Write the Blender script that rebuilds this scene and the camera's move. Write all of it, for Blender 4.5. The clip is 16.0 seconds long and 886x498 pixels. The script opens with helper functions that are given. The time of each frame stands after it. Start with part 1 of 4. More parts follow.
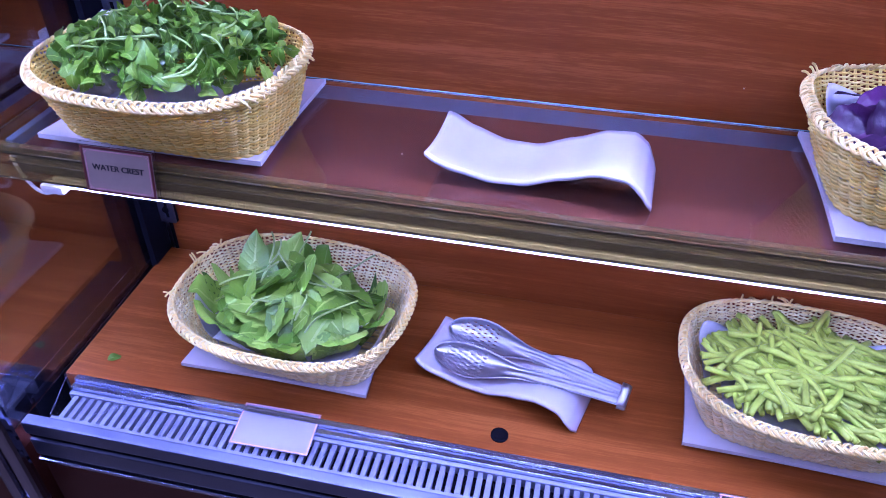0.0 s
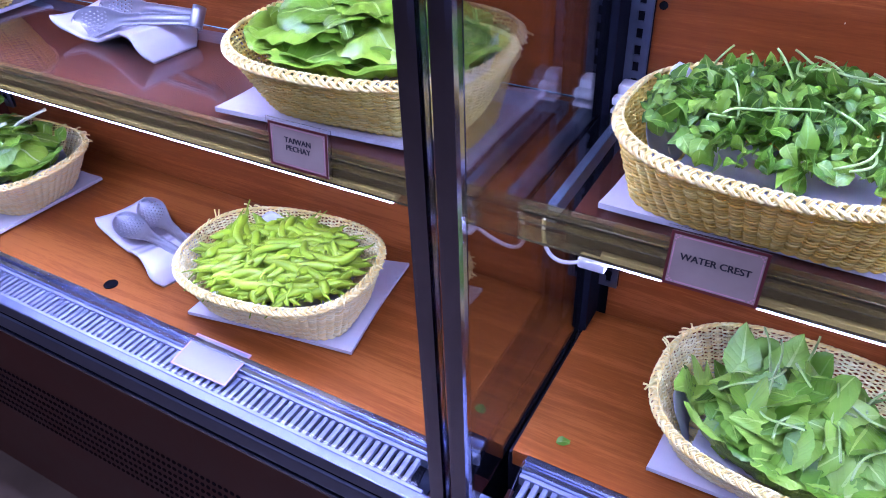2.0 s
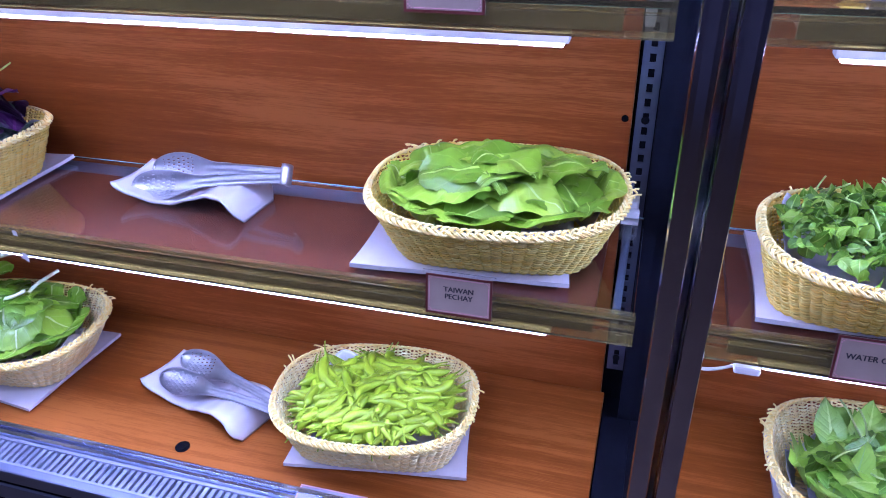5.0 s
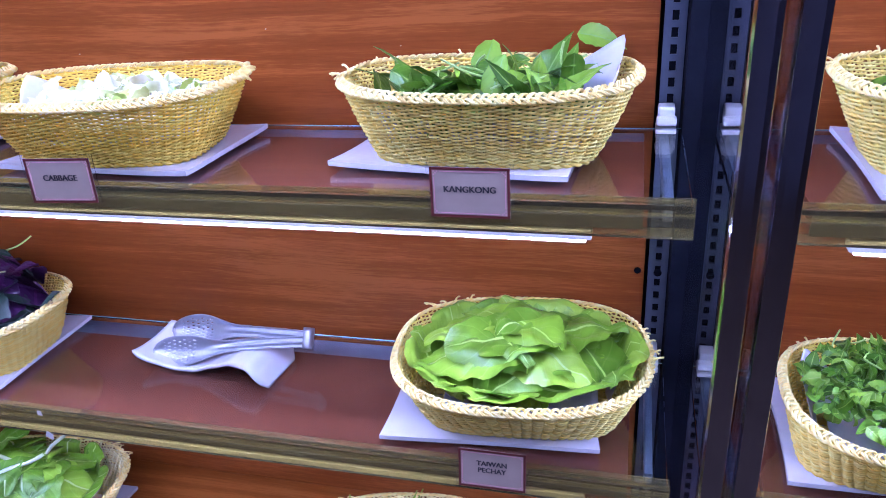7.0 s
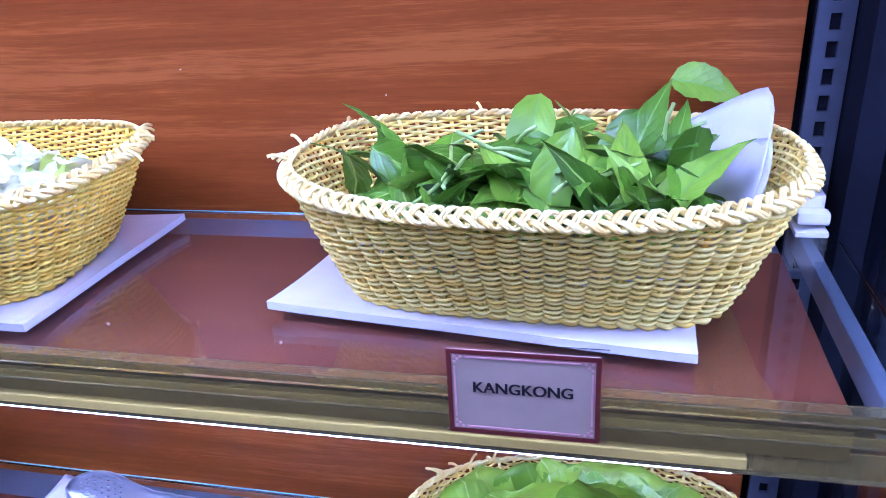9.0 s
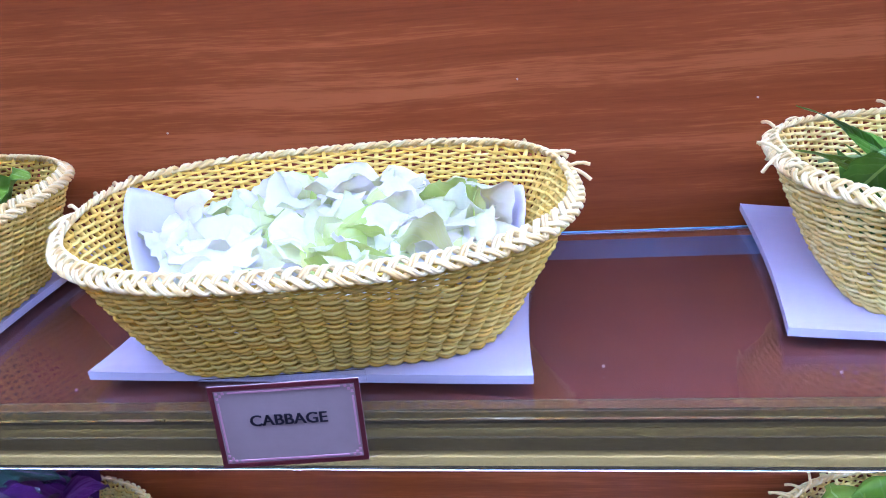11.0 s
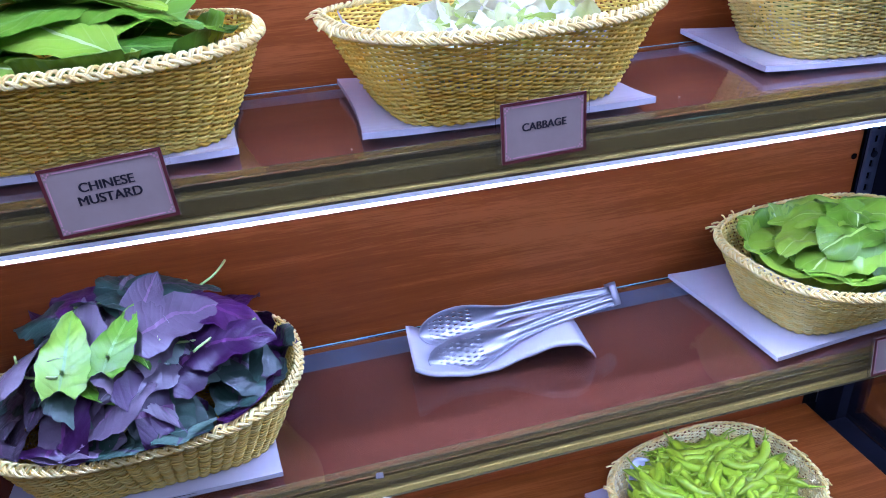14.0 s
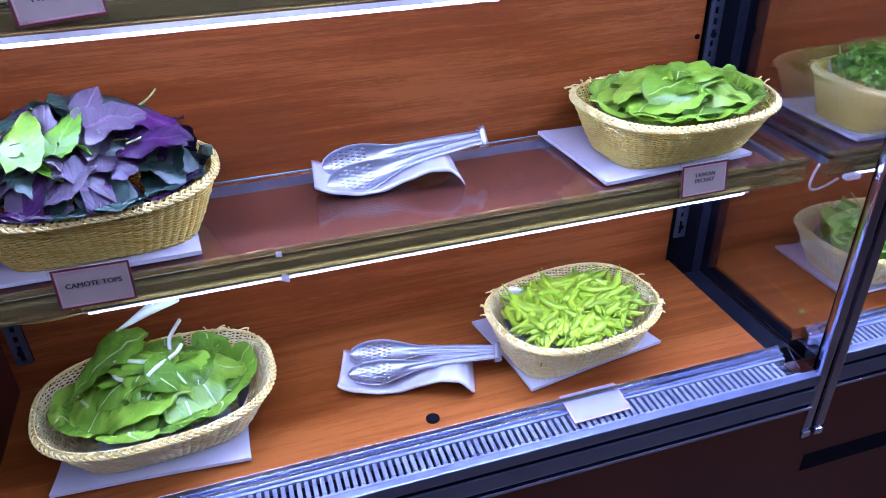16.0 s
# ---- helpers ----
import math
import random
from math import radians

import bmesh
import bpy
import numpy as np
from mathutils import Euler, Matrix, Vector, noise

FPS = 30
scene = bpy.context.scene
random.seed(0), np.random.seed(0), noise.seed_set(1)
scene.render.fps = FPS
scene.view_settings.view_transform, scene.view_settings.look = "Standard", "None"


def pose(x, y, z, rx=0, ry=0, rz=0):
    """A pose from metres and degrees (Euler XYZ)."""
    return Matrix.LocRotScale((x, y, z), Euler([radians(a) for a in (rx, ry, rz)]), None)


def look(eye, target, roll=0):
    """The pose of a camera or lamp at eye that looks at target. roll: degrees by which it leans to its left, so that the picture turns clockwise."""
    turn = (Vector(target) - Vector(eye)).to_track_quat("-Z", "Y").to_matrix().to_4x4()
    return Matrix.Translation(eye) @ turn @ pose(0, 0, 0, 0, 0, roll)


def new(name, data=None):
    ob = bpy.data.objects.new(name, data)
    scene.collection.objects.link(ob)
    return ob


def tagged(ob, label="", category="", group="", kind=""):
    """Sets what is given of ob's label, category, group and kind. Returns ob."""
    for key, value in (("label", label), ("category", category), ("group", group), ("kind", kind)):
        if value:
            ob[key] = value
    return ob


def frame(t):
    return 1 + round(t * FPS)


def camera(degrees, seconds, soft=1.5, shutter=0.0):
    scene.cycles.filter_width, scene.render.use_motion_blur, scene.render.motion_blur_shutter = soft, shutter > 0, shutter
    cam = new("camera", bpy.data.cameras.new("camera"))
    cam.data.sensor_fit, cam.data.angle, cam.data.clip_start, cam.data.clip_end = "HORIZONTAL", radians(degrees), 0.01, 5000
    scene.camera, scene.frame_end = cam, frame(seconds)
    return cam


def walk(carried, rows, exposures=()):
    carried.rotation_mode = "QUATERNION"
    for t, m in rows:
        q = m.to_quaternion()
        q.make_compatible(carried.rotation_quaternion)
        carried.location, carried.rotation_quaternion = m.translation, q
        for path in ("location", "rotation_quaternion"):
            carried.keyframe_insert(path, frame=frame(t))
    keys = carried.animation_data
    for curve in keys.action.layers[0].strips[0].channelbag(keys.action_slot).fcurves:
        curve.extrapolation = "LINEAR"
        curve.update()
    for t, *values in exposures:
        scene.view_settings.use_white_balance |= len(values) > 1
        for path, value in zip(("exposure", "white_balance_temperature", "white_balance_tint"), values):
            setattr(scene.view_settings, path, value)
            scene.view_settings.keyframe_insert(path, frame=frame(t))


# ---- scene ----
cam = camera(62.3, 16.0, soft=1.0)
PATH = [
    (0, (0.788, -0.663, 1.465), (0.475, 0.882, 0.234), 1.0),
    (0.5, (0.711, -0.711, 1.48), (0.209, 0.813, 0.285), 0.2),
    (1, (0.603, -0.698, 1.479), (-0.085, 0.747, 0.279), -1.1),
    (1.5, (0.457, -0.649, 1.455), (-0.347, 0.746, 0.268), -2.2),
    (2, (0.375, -0.625, 1.446), (-0.448, 0.749, 0.248), -2.6),
    (2.5, (0.322, -0.622, 1.448), (-0.473, 0.765, 0.246), -3.0),
    (3, (0.264, -0.637, 1.461), (-0.489, 0.79, 0.278), -3.3),
    (3.2, (0.24, -0.646, 1.469), (-0.498, 0.796, 0.295), -3.3),
    (5.3, (0.058, -0.791, 1.572), (-0.416, 0.876, 0.575), -1.9),
    (5.5, (0.054, -0.791, 1.593), (-0.413, 0.882, 0.603), -2.5),
    (6, (0.039, -0.82, 1.638), (-0.416, 0.891, 0.708), -3.0),
    (6.5, (0.032, -0.813, 1.667), (-0.432, 0.914, 0.773), -3.6),
    (7, (0.019, -0.753, 1.673), (-0.467, 0.988, 0.817), -3.9),
    (7.5, (-0.008, -0.647, 1.671), (-0.517, 1.098, 0.836), -3.9),
    (8, (-0.012, -0.524, 1.652), (-0.524, 1.221, 0.819), -3.9),
    (8.5, (-0.034, -0.451, 1.643), (-0.518, 1.296, 0.796), -4.1),
    (9, (-0.093, -0.407, 1.647), (-0.534, 1.353, 0.804), -4.1),
    (9.5, (-0.19, -0.401, 1.671), (-0.596, 1.365, 0.824), -4.6),
    (10, (-0.309, -0.429, 1.669), (-0.68, 1.352, 0.838), -4.9),
    (10.2, (-0.345, -0.426, 1.668), (-0.706, 1.358, 0.838), -4.9),
    (12.3, (-0.701, -0.403, 1.644), (-0.575, 1.407, 0.803), -5.1),
    (12.5, (-0.741, -0.434, 1.645), (-0.562, 1.372, 0.804), -5.1),
    (13, (-0.804, -0.529, 1.643), (-0.503, 1.254, 0.788), -4.9),
    (13.5, (-0.834, -0.607, 1.629), (-0.447, 1.145, 0.747), -4.2),
    (14, (-0.841, -0.658, 1.619), (-0.407, 1.056, 0.684), -3.2),
    (14.5, (-0.834, -0.712, 1.599), (-0.37, 0.963, 0.608), -2.2),
    (15, (-0.82, -0.813, 1.574), (-0.334, 0.84, 0.559), -1.8),
    (15.5, (-0.809, -0.892, 1.569), (-0.316, 0.747, 0.533), -1.5),
    (16, (-0.808, -0.951, 1.565), (-0.317, 0.684, 0.524), -1.5),
]
walk(cam, [(t, look(e, g, r)) for t, e, g, r in PATH], [(0, -0.15, 4620, 54), (1.0, 0.05, 4780, 49), (2.0, 0.13, 4880, 38), (5.5, 0.04, 4880, 32), (7.5, 0.06, 4820, 31), (9.0, 0.12, 4560, 32), (9.5, 0.18, 4540, 34), (10.2, 0.04, 4540, 34), (12.5, -0.52, 4520, 24), (13.2, -0.5, 4560, 23), (14.0, -0.24, 4760, 22), (15.0, -0.02, 4830, 24), (16, 0.14, 4840, 25)])

# ---- light and exposure ----
SHELF = {"deck": 0.70, "middle": 1.05, "top": 1.40}
world = bpy.data.worlds.new("room_air")
scene.world = world
world.use_nodes = True
world.node_tree.nodes["Background"].inputs[0].default_value = (0.55, 0.58, 0.75, 1)
world.node_tree.nodes["Background"].inputs[1].default_value = 0.03


def area(name, m, sx, sy, power, color):
    data = bpy.data.lights.new(name, "AREA")
    data.shape, data.size, data.size_y, data.energy, data.color = "RECTANGLE", sx, sy, power, color
    ob = new(name, data)
    ob.matrix_world = m
    return ob


# ---- materials ----
def nodes_of(name):
    m = bpy.data.materials.new(name)
    m.use_nodes = True
    nt = m.node_tree
    return m, nt, nt.nodes["Principled BSDF"]


def put_in(nt, kind, **values):
    n = nt.nodes.new(kind)
    for key, value in values.items():
        n.inputs[key].default_value = value
    return n


def ramp(nt, fac, stops):
    r = nt.nodes.new("ShaderNodeValToRGB")
    r.color_ramp.elements[0].position, r.color_ramp.elements[1].position = stops[0][0], stops[-1][0]
    r.color_ramp.elements[0].color, r.color_ramp.elements[1].color = (*stops[0][1], 1), (*stops[-1][1], 1)
    for p, c in stops[1:-1]:
        r.color_ramp.elements.new(p).color = (*c, 1)
    nt.links.new(fac, r.inputs[0])
    return r.outputs[0]


def mapped(nt, scale, kind="Object"):
    tc = nt.nodes.new("ShaderNodeTexCoord")
    mp = nt.nodes.new("ShaderNodeMapping")
    mp.inputs["Scale"].default_value = scale
    nt.links.new(tc.outputs[kind], mp.inputs[0])
    return mp.outputs[0]


def bumped(nt, bsdf, height, strength, distance):
    b = put_in(nt, "ShaderNodeBump", Strength=strength, Distance=distance)
    nt.links.new(height, b.inputs["Height"])
    nt.links.new(b.outputs[0], bsdf.inputs["Normal"])


def plain(name, color, rough=0.5, metal=0.0, vary=0.12, scale=30, bump=0.0, spec=0.5, coat=0.0):
    """A surface of one colour with blotches at two scales, and fine relief."""
    m, nt, b = nodes_of(name)
    v = mapped(nt, (1, 1, 1))
    n1 = put_in(nt, "ShaderNodeTexNoise", Scale=scale, Detail=6.0, Roughness=0.65)
    nt.links.new(v, n1.inputs["Vector"])
    lo, hi = [max(0, c * (1 - vary)) for c in color], [min(1, c * (1 + vary)) for c in color]
    nt.links.new(ramp(nt, n1.outputs["Fac"], [(0.3, lo), (0.7, hi)]), b.inputs["Base Color"])
    b.inputs["Roughness"].default_value, b.inputs["Metallic"].default_value = rough, metal
    b.inputs["Specular IOR Level"].default_value, b.inputs["Coat Weight"].default_value = spec, coat
    n2 = put_in(nt, "ShaderNodeTexNoise", Scale=scale * 9, Detail=3.0)
    nt.links.new(v, n2.inputs["Vector"])
    r = nt.nodes.new("ShaderNodeMapRange")
    r.inputs["To Min"].default_value, r.inputs["To Max"].default_value = rough * 0.8, min(1, rough * 1.25)
    nt.links.new(n1.outputs["Fac"], r.inputs["Value"])
    nt.links.new(r.outputs[0], b.inputs["Roughness"])
    if bump:
        bumped(nt, b, n2.outputs["Fac"], bump, 0.001)
    return m


def wood(name, dark, mid, light, rough):
    """Reddish wood-grain laminate: broad soft bands along x, drifting figures, fine dark pores."""
    m, nt, b = nodes_of(name)

    def noisy(source, scale, detail, roughness):
        mp = nt.nodes.new("ShaderNodeMapping")
        mp.inputs["Scale"].default_value = scale
        nt.links.new(source, mp.inputs[0])
        n = put_in(nt, "ShaderNodeTexNoise", Scale=1.0, Detail=detail, Roughness=roughness)
        nt.links.new(mp.outputs[0], n.inputs["Vector"])
        return n.outputs["Fac"]

    def weigh(a, k, c=None):
        n = nt.nodes.new("ShaderNodeMath")
        n.operation = "MULTIPLY_ADD"
        n.inputs[1].default_value = k
        n.inputs[2].default_value = 0.0
        nt.links.new(a, n.inputs[0])
        if c is not None:
            nt.links.new(c, n.inputs[2])
        return n.outputs[0]
    warp = put_in(nt, "ShaderNodeTexNoise", Scale=2.2, Detail=2.0)
    nt.links.new(mapped(nt, (0.9, 2.5, 2.5)), warp.inputs["Vector"])
    mix = nt.nodes.new("ShaderNodeVectorMath")
    mix.operation = "MULTIPLY_ADD"
    mix.inputs[1].default_value = (0.03, 0.030, 0.030)
    nt.links.new(warp.outputs["Color"], mix.inputs[0])
    nt.links.new(mapped(nt, (1, 1, 1)), mix.inputs[2])
    v = mix.outputs[0]
    band = noisy(v, (1.5, 38, 38), 3.0, 0.5)
    line = noisy(v, (5.0, 190, 190), 3.0, 0.6)
    pore = noisy(v, (34, 760, 760), 2.0, 0.6)
    cloud = noisy(v, (1.7, 4.5, 4.5), 2.0, 0.5)
    total = weigh(pore, 0.34, weigh(line, 0.34, weigh(band, 0.55, weigh(cloud, 0.55))))
    nt.links.new(ramp(nt, total, [(0.64, dark), (0.89, mid), (1.12, light)]), b.inputs["Base Color"])
    b.inputs["Roughness"].default_value = rough
    b.inputs["Specular IOR Level"].default_value = 0.18
    bumped(nt, b, pore, 0.10, 0.0005)
    return m


def clear(name, color, rough=0.0, ior=1.45, weight=1.0):
    m, nt, b = nodes_of(name)
    b.inputs["Base Color"].default_value = (*color, 1)
    b.inputs["Roughness"].default_value, b.inputs["IOR"].default_value = rough, ior
    b.inputs["Transmission Weight"].default_value = weight
    return m


def glow(name, color, strength):
    m, nt, b = nodes_of(name)
    b.inputs["Base Color"].default_value = (0.8, 0.8, 0.8, 1)
    b.inputs["Emission Color"].default_value = (*color, 1)
    b.inputs["Emission Strength"].default_value = strength
    return m


def leafy(name, dark, mid, light, vein, rough=0.33, veins=7.0, rib=0.07, through_light=0.16):
    """A leaf: paler midrib and slanting side veins by the leaf's own map, blotches, a shade of its own for each leaf."""
    m, nt, b = nodes_of(name)
    uv = nt.nodes.new("ShaderNodeUVMap")
    sep = nt.nodes.new("ShaderNodeSeparateXYZ")
    nt.links.new(uv.outputs[0], sep.inputs[0])

    def math(op, x, y=None, k=None):
        n = nt.nodes.new("ShaderNodeMath")
        n.operation = op
        for i, s in enumerate((x, y)):
            if s is None:
                continue
            if isinstance(s, float):
                n.inputs[i].default_value = s
            else:
                nt.links.new(s, n.inputs[i])
        return n.outputs[0]
    side = math("ABSOLUTE", math("SUBTRACT", sep.outputs[1], 0.5))
    slant = math("SUBTRACT", math("MULTIPLY", sep.outputs[0], veins), math("MULTIPLY", side, 4.0))
    saw = math("ABSOLUTE", math("SUBTRACT", math("FRACT", slant), 0.5))
    vn = math("MULTIPLY", math("LESS_THAN", saw, 0.05), 0.11)
    rb = math("LESS_THAN", side, rib * 0.5)
    veinmask = math("MAXIMUM", vn, rb)
    ob = nt.nodes.new("ShaderNodeObjectInfo")
    no = put_in(nt, "ShaderNodeTexNoise", Scale=22.0, Detail=5.0)
    nt.links.new(mapped(nt, (1, 1, 1)), no.inputs["Vector"])
    f = math("ADD", math("MULTIPLY", ob.outputs["Random"], 0.55), math("MULTIPLY", no.outputs["Fac"], 0.45))
    base = ramp(nt, f, [(0.12, dark), (0.5, mid), (0.85, light)])
    mixc = nt.nodes.new("ShaderNodeMix")
    mixc.data_type = "RGBA"
    nt.links.new(veinmask, mixc.inputs[0])
    nt.links.new(base, mixc.inputs[6])
    mixc.inputs[7].default_value = (*vein, 1)
    nt.links.new(mixc.outputs[2], b.inputs["Base Color"])
    b.inputs["Roughness"].default_value = rough
    fine = put_in(nt, "ShaderNodeTexNoise", Scale=130.0, Detail=4.0, Roughness=0.6)
    nt.links.new(mapped(nt, (1, 1, 1)), fine.inputs["Vector"])
    bumped(nt, b, math("ADD", math("MULTIPLY", fine.outputs["Fac"], 1.6), math("MULTIPLY", math("MINIMUM", saw, 0.25), 3.0)), 0.24, 0.0016)
    tr = nt.nodes.new("ShaderNodeBsdfTranslucent")
    nt.links.new(mixc.outputs[2], tr.inputs[0])
    ms = nt.nodes.new("ShaderNodeMixShader")
    ms.inputs[0].default_value = through_light
    out = nt.nodes["Material Output"]
    nt.links.new(b.outputs[0], ms.inputs[1])
    nt.links.new(tr.outputs[0], ms.inputs[2])
    nt.links.new(ms.outputs[0], out.inputs[0])
    return m


def strand(name, dark, light, rough=0.26):
    """Plastic rattan strands, each with its own shade."""
    m, nt, b = nodes_of(name)
    g = nt.nodes.new("ShaderNodeNewGeometry")
    no = put_in(nt, "ShaderNodeTexNoise", Scale=45.0, Detail=4.0)
    nt.links.new(mapped(nt, (1, 1, 1)), no.inputs["Vector"])
    mx = nt.nodes.new("ShaderNodeMath")
    mx.operation = "MULTIPLY_ADD"
    mx.inputs[1].default_value = 0.5
    nt.links.new(g.outputs["Random Per Island"], mx.inputs[0])
    sc = nt.nodes.new("ShaderNodeMath")
    sc.operation = "MULTIPLY"
    sc.inputs[1].default_value = 0.6
    nt.links.new(no.outputs["Fac"], sc.inputs[0])
    nt.links.new(sc.outputs[0], mx.inputs[2])
    nt.links.new(ramp(nt, mx.outputs[0], [(0.2, dark), (0.75, light)]), b.inputs["Base Color"])
    b.inputs["Roughness"].default_value = rough
    tr = nt.nodes.new("ShaderNodeBsdfTranslucent")
    nt.links.new(b.inputs["Base Color"].links[0].from_socket, tr.inputs[0])
    ms = nt.nodes.new("ShaderNodeMixShader")
    ms.inputs[0].default_value = 0.30
    nt.links.new(b.outputs[0], ms.inputs[1])
    nt.links.new(tr.outputs[0], ms.inputs[2])
    nt.links.new(ms.outputs[0], nt.nodes["Material Output"].inputs[0])
    return m


WALL_WOOD = wood("wall_laminate", (0.150, 0.033, 0.0055), (0.208, 0.052, 0.0085), (0.290, 0.086, 0.017), 0.34)
DECK_WOOD = wood("deck_laminate", (0.150, 0.035, 0.0045), (0.222, 0.060, 0.0080), (0.295, 0.092, 0.015), 0.36)
PANEL = plain("shelf_laminate", (0.098, 0.022, 0.0085), 0.5, vary=0.2, scale=9, spec=0.2)
FRONT = plain("front_panel", (0.058, 0.014, 0.008), 0.40, vary=0.2, scale=6, spec=0.25)
STEEL = plain("brushed_steel", (0.52, 0.55, 0.72), 0.20, 1.0, vary=0.08, scale=14)
POST = plain("polished_post", (0.32, 0.33, 0.43), 0.13, 1.0, vary=0.1, scale=14)
RAIL = plain("rail_steel", (0.18, 0.20, 0.29), 0.40, 0.85, vary=0.1, scale=14)
GRILLE = plain("slat_aluminium", (0.32, 0.35, 0.47), 0.34, 0.7, vary=0.1, scale=40)
UPRIGHT = plain("dark_zinc", (0.12, 0.135, 0.19), 0.45, 0.8, vary=0.15, scale=25)
RACK = plain("zinc_rack", (0.22, 0.25, 0.34), 0.42, 0.8, vary=0.15, scale=25)
# near-black base puts the shade of gaps into the colour; also on plain dark parts
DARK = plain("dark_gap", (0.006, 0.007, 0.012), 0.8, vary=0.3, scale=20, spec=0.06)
BORE = plain("black_bore", (0.004, 0.004, 0.006), 0.9, vary=0.2, spec=0.05)
WHITE_PLASTIC = plain("white_plastic", (0.80, 0.80, 0.82), 0.35, vary=0.05)
CERAMIC = plain("white_porcelain", (0.60, 0.60, 0.67), 0.16, vary=0.04, scale=18, coat=0.3)
PAPER = plain("napkin_paper", (0.66, 0.66, 0.74), 0.8, vary=0.05, scale=40, bump=0.3)
CARD = plain("card_paper", (0.35, 0.275, 0.228), 0.55, vary=0.06, scale=35)
PALE_CARD = plain("pale_card", (0.27, 0.26, 0.33), 0.5, vary=0.04, scale=35)
RED_INK = plain("red_ink", (0.105, 0.014, 0.014), 0.5, vary=0.15, scale=60)
PINK_INK = plain("pink_ink", (0.62, 0.33, 0.36), 0.5, vary=0.15, scale=60)
INK = plain("black_ink", (0.020, 0.018, 0.028), 0.5, vary=0.2)
TONG = plain("tong_steel", (0.42, 0.43, 0.47), 0.36, 0.9, vary=0.08, scale=50)
GLASS = clear("shelf_glass", (0.86, 0.95, 0.95))
TEAL = plain("glass_edge", (0.26, 0.60, 0.68), 0.25, vary=0.1, scale=12)
PANE = clear("side_glass", (0.78, 0.79, 0.84), 0.0, 1.75)
ACRYLIC = clear("yellowed_acrylic", (0.77, 0.69, 0.37), 0.03, 1.49, 0.97)
CLEAR = clear("clear_acrylic", (0.95, 0.95, 0.95), 0.02, 1.47)
LED = glow("led_strip", (0.70, 0.73, 1.0), 70.0)
UPPER_LED = glow("upper_led_strip", (0.70, 0.73, 1.0), 94.0)
TOP_LED = glow("canopy_led", (0.71, 0.73, 1.0), 104.0)
STRAW = strand("straw_strands", (0.99, 0.71, 0.11), (1.0, 0.86, 0.25))
CREAM = strand("cream_strands", (0.99, 0.76, 0.15), (1.0, 0.90, 0.31))
YELLOW = strand("yellow_strands", (0.99, 0.70, 0.07), (1.0, 0.84, 0.18))
PALE_STRAW = strand("pale_strands", (0.98, 0.80, 0.32), (1.0, 0.94, 0.55))
RIM = strand("rim_strands", (0.98, 0.76, 0.22), (1.0, 0.90, 0.40), 0.34)
ROOM_WALL = plain("plaster", (0.20, 0.19, 0.22), 0.8, vary=0.1, scale=4)
ROOM_FLOOR = plain("floor_tile", (0.13, 0.09, 0.06), 0.4, vary=0.2, scale=5)
CEILING = plain("ceiling_paint", (0.22, 0.21, 0.23), 0.9, vary=0.05, scale=4)
BACKING = plain("olive_backing", (0.060, 0.048, 0.018), 0.4, vary=0.15, scale=12)
LAMP = glow("downlight", (1.0, 0.78, 0.52), 25.0)

# ---- mesh helpers ----
V3 = Vector


def part(name, bm, material, parent=None, label="", smooth=False):
    me = bpy.data.meshes.new(name)
    if isinstance(bm, bmesh.types.BMesh):
        bm.to_mesh(me)
        bm.free()
    else:
        me.from_pydata([tuple(v) for v in bm[0]], [], bm[1])
    me.materials.append(material)
    if smooth:
        me.polygons.foreach_set("use_smooth", [True] * len(me.polygons))
    ob = new(name, me)
    if parent is not None:
        ob.parent = parent
    if label:
        ob["label"] = label
    return ob


def box(x0, x1, y0, y1, z0, z1, bevel=0.0, bm=None):
    bm = bm or bmesh.new()
    vs = bmesh.ops.create_cube(bm, size=1.0)["verts"]
    for v in vs:
        v.co = V3(((x0 + x1) / 2 + v.co.x * (x1 - x0), (y0 + y1) / 2 + v.co.y * (y1 - y0), (z0 + z1) / 2 + v.co.z * (z1 - z0)))
    if bevel:
        es = list({e for v in vs for e in v.link_edges})
        bmesh.ops.bevel(bm, geom=es, offset=bevel, segments=2, affect="EDGES", profile=0.6)
    return bm


def disc(cx, cy, cz, r, depth, n=20, axis="z", bm=None):
    bm = bm or bmesh.new()
    vs = bmesh.ops.create_cone(bm, cap_ends=True, segments=n, radius1=r, radius2=r, depth=depth)["verts"]
    for v in vs:
        if axis == "y":
            v.co = V3((v.co.x, v.co.z, v.co.y))
        v.co += V3((cx, cy, cz))
    return bm


def tube(pts, radius, n=6, closed=False, caps=True):
    """A tube along points; radius may change along it."""
    p = np.array(pts, float)
    k = len(p)
    r = np.full(k, radius) if np.isscalar(radius) else np.array(radius)
    t = np.roll(p, -1, 0) - np.roll(p, 1, 0) if closed else np.gradient(p, axis=0)
    t /= np.linalg.norm(t, axis=1)[:, None] + 1e-12
    up = np.tile(np.array([0, 0, 1.0]), (k, 1))
    up[np.abs(t[:, 2]) > 0.9] = (0, 1, 0)
    a = np.cross(t, up)
    a /= np.linalg.norm(a, axis=1)[:, None] + 1e-12
    b = np.cross(a, t)
    ang = np.arange(n) * 2 * math.pi / n
    v = (p[:, None] + r[:, None, None] * (a[:, None] * np.cos(ang)[None, :, None] + b[:, None] * np.sin(ang)[None, :, None])).reshape(-1, 3)
    f = []
    for i in range(k if closed else k - 1):
        j = (i + 1) % k
        for s in range(n):
            q = (s + 1) % n
            f.append((i * n + s, i * n + q, j * n + q, j * n + s))
    if not closed and caps:
        f += [tuple(range(n - 1, -1, -1)), tuple((k - 1) * n + s for s in range(n))]
    return [v.tolist(), f]


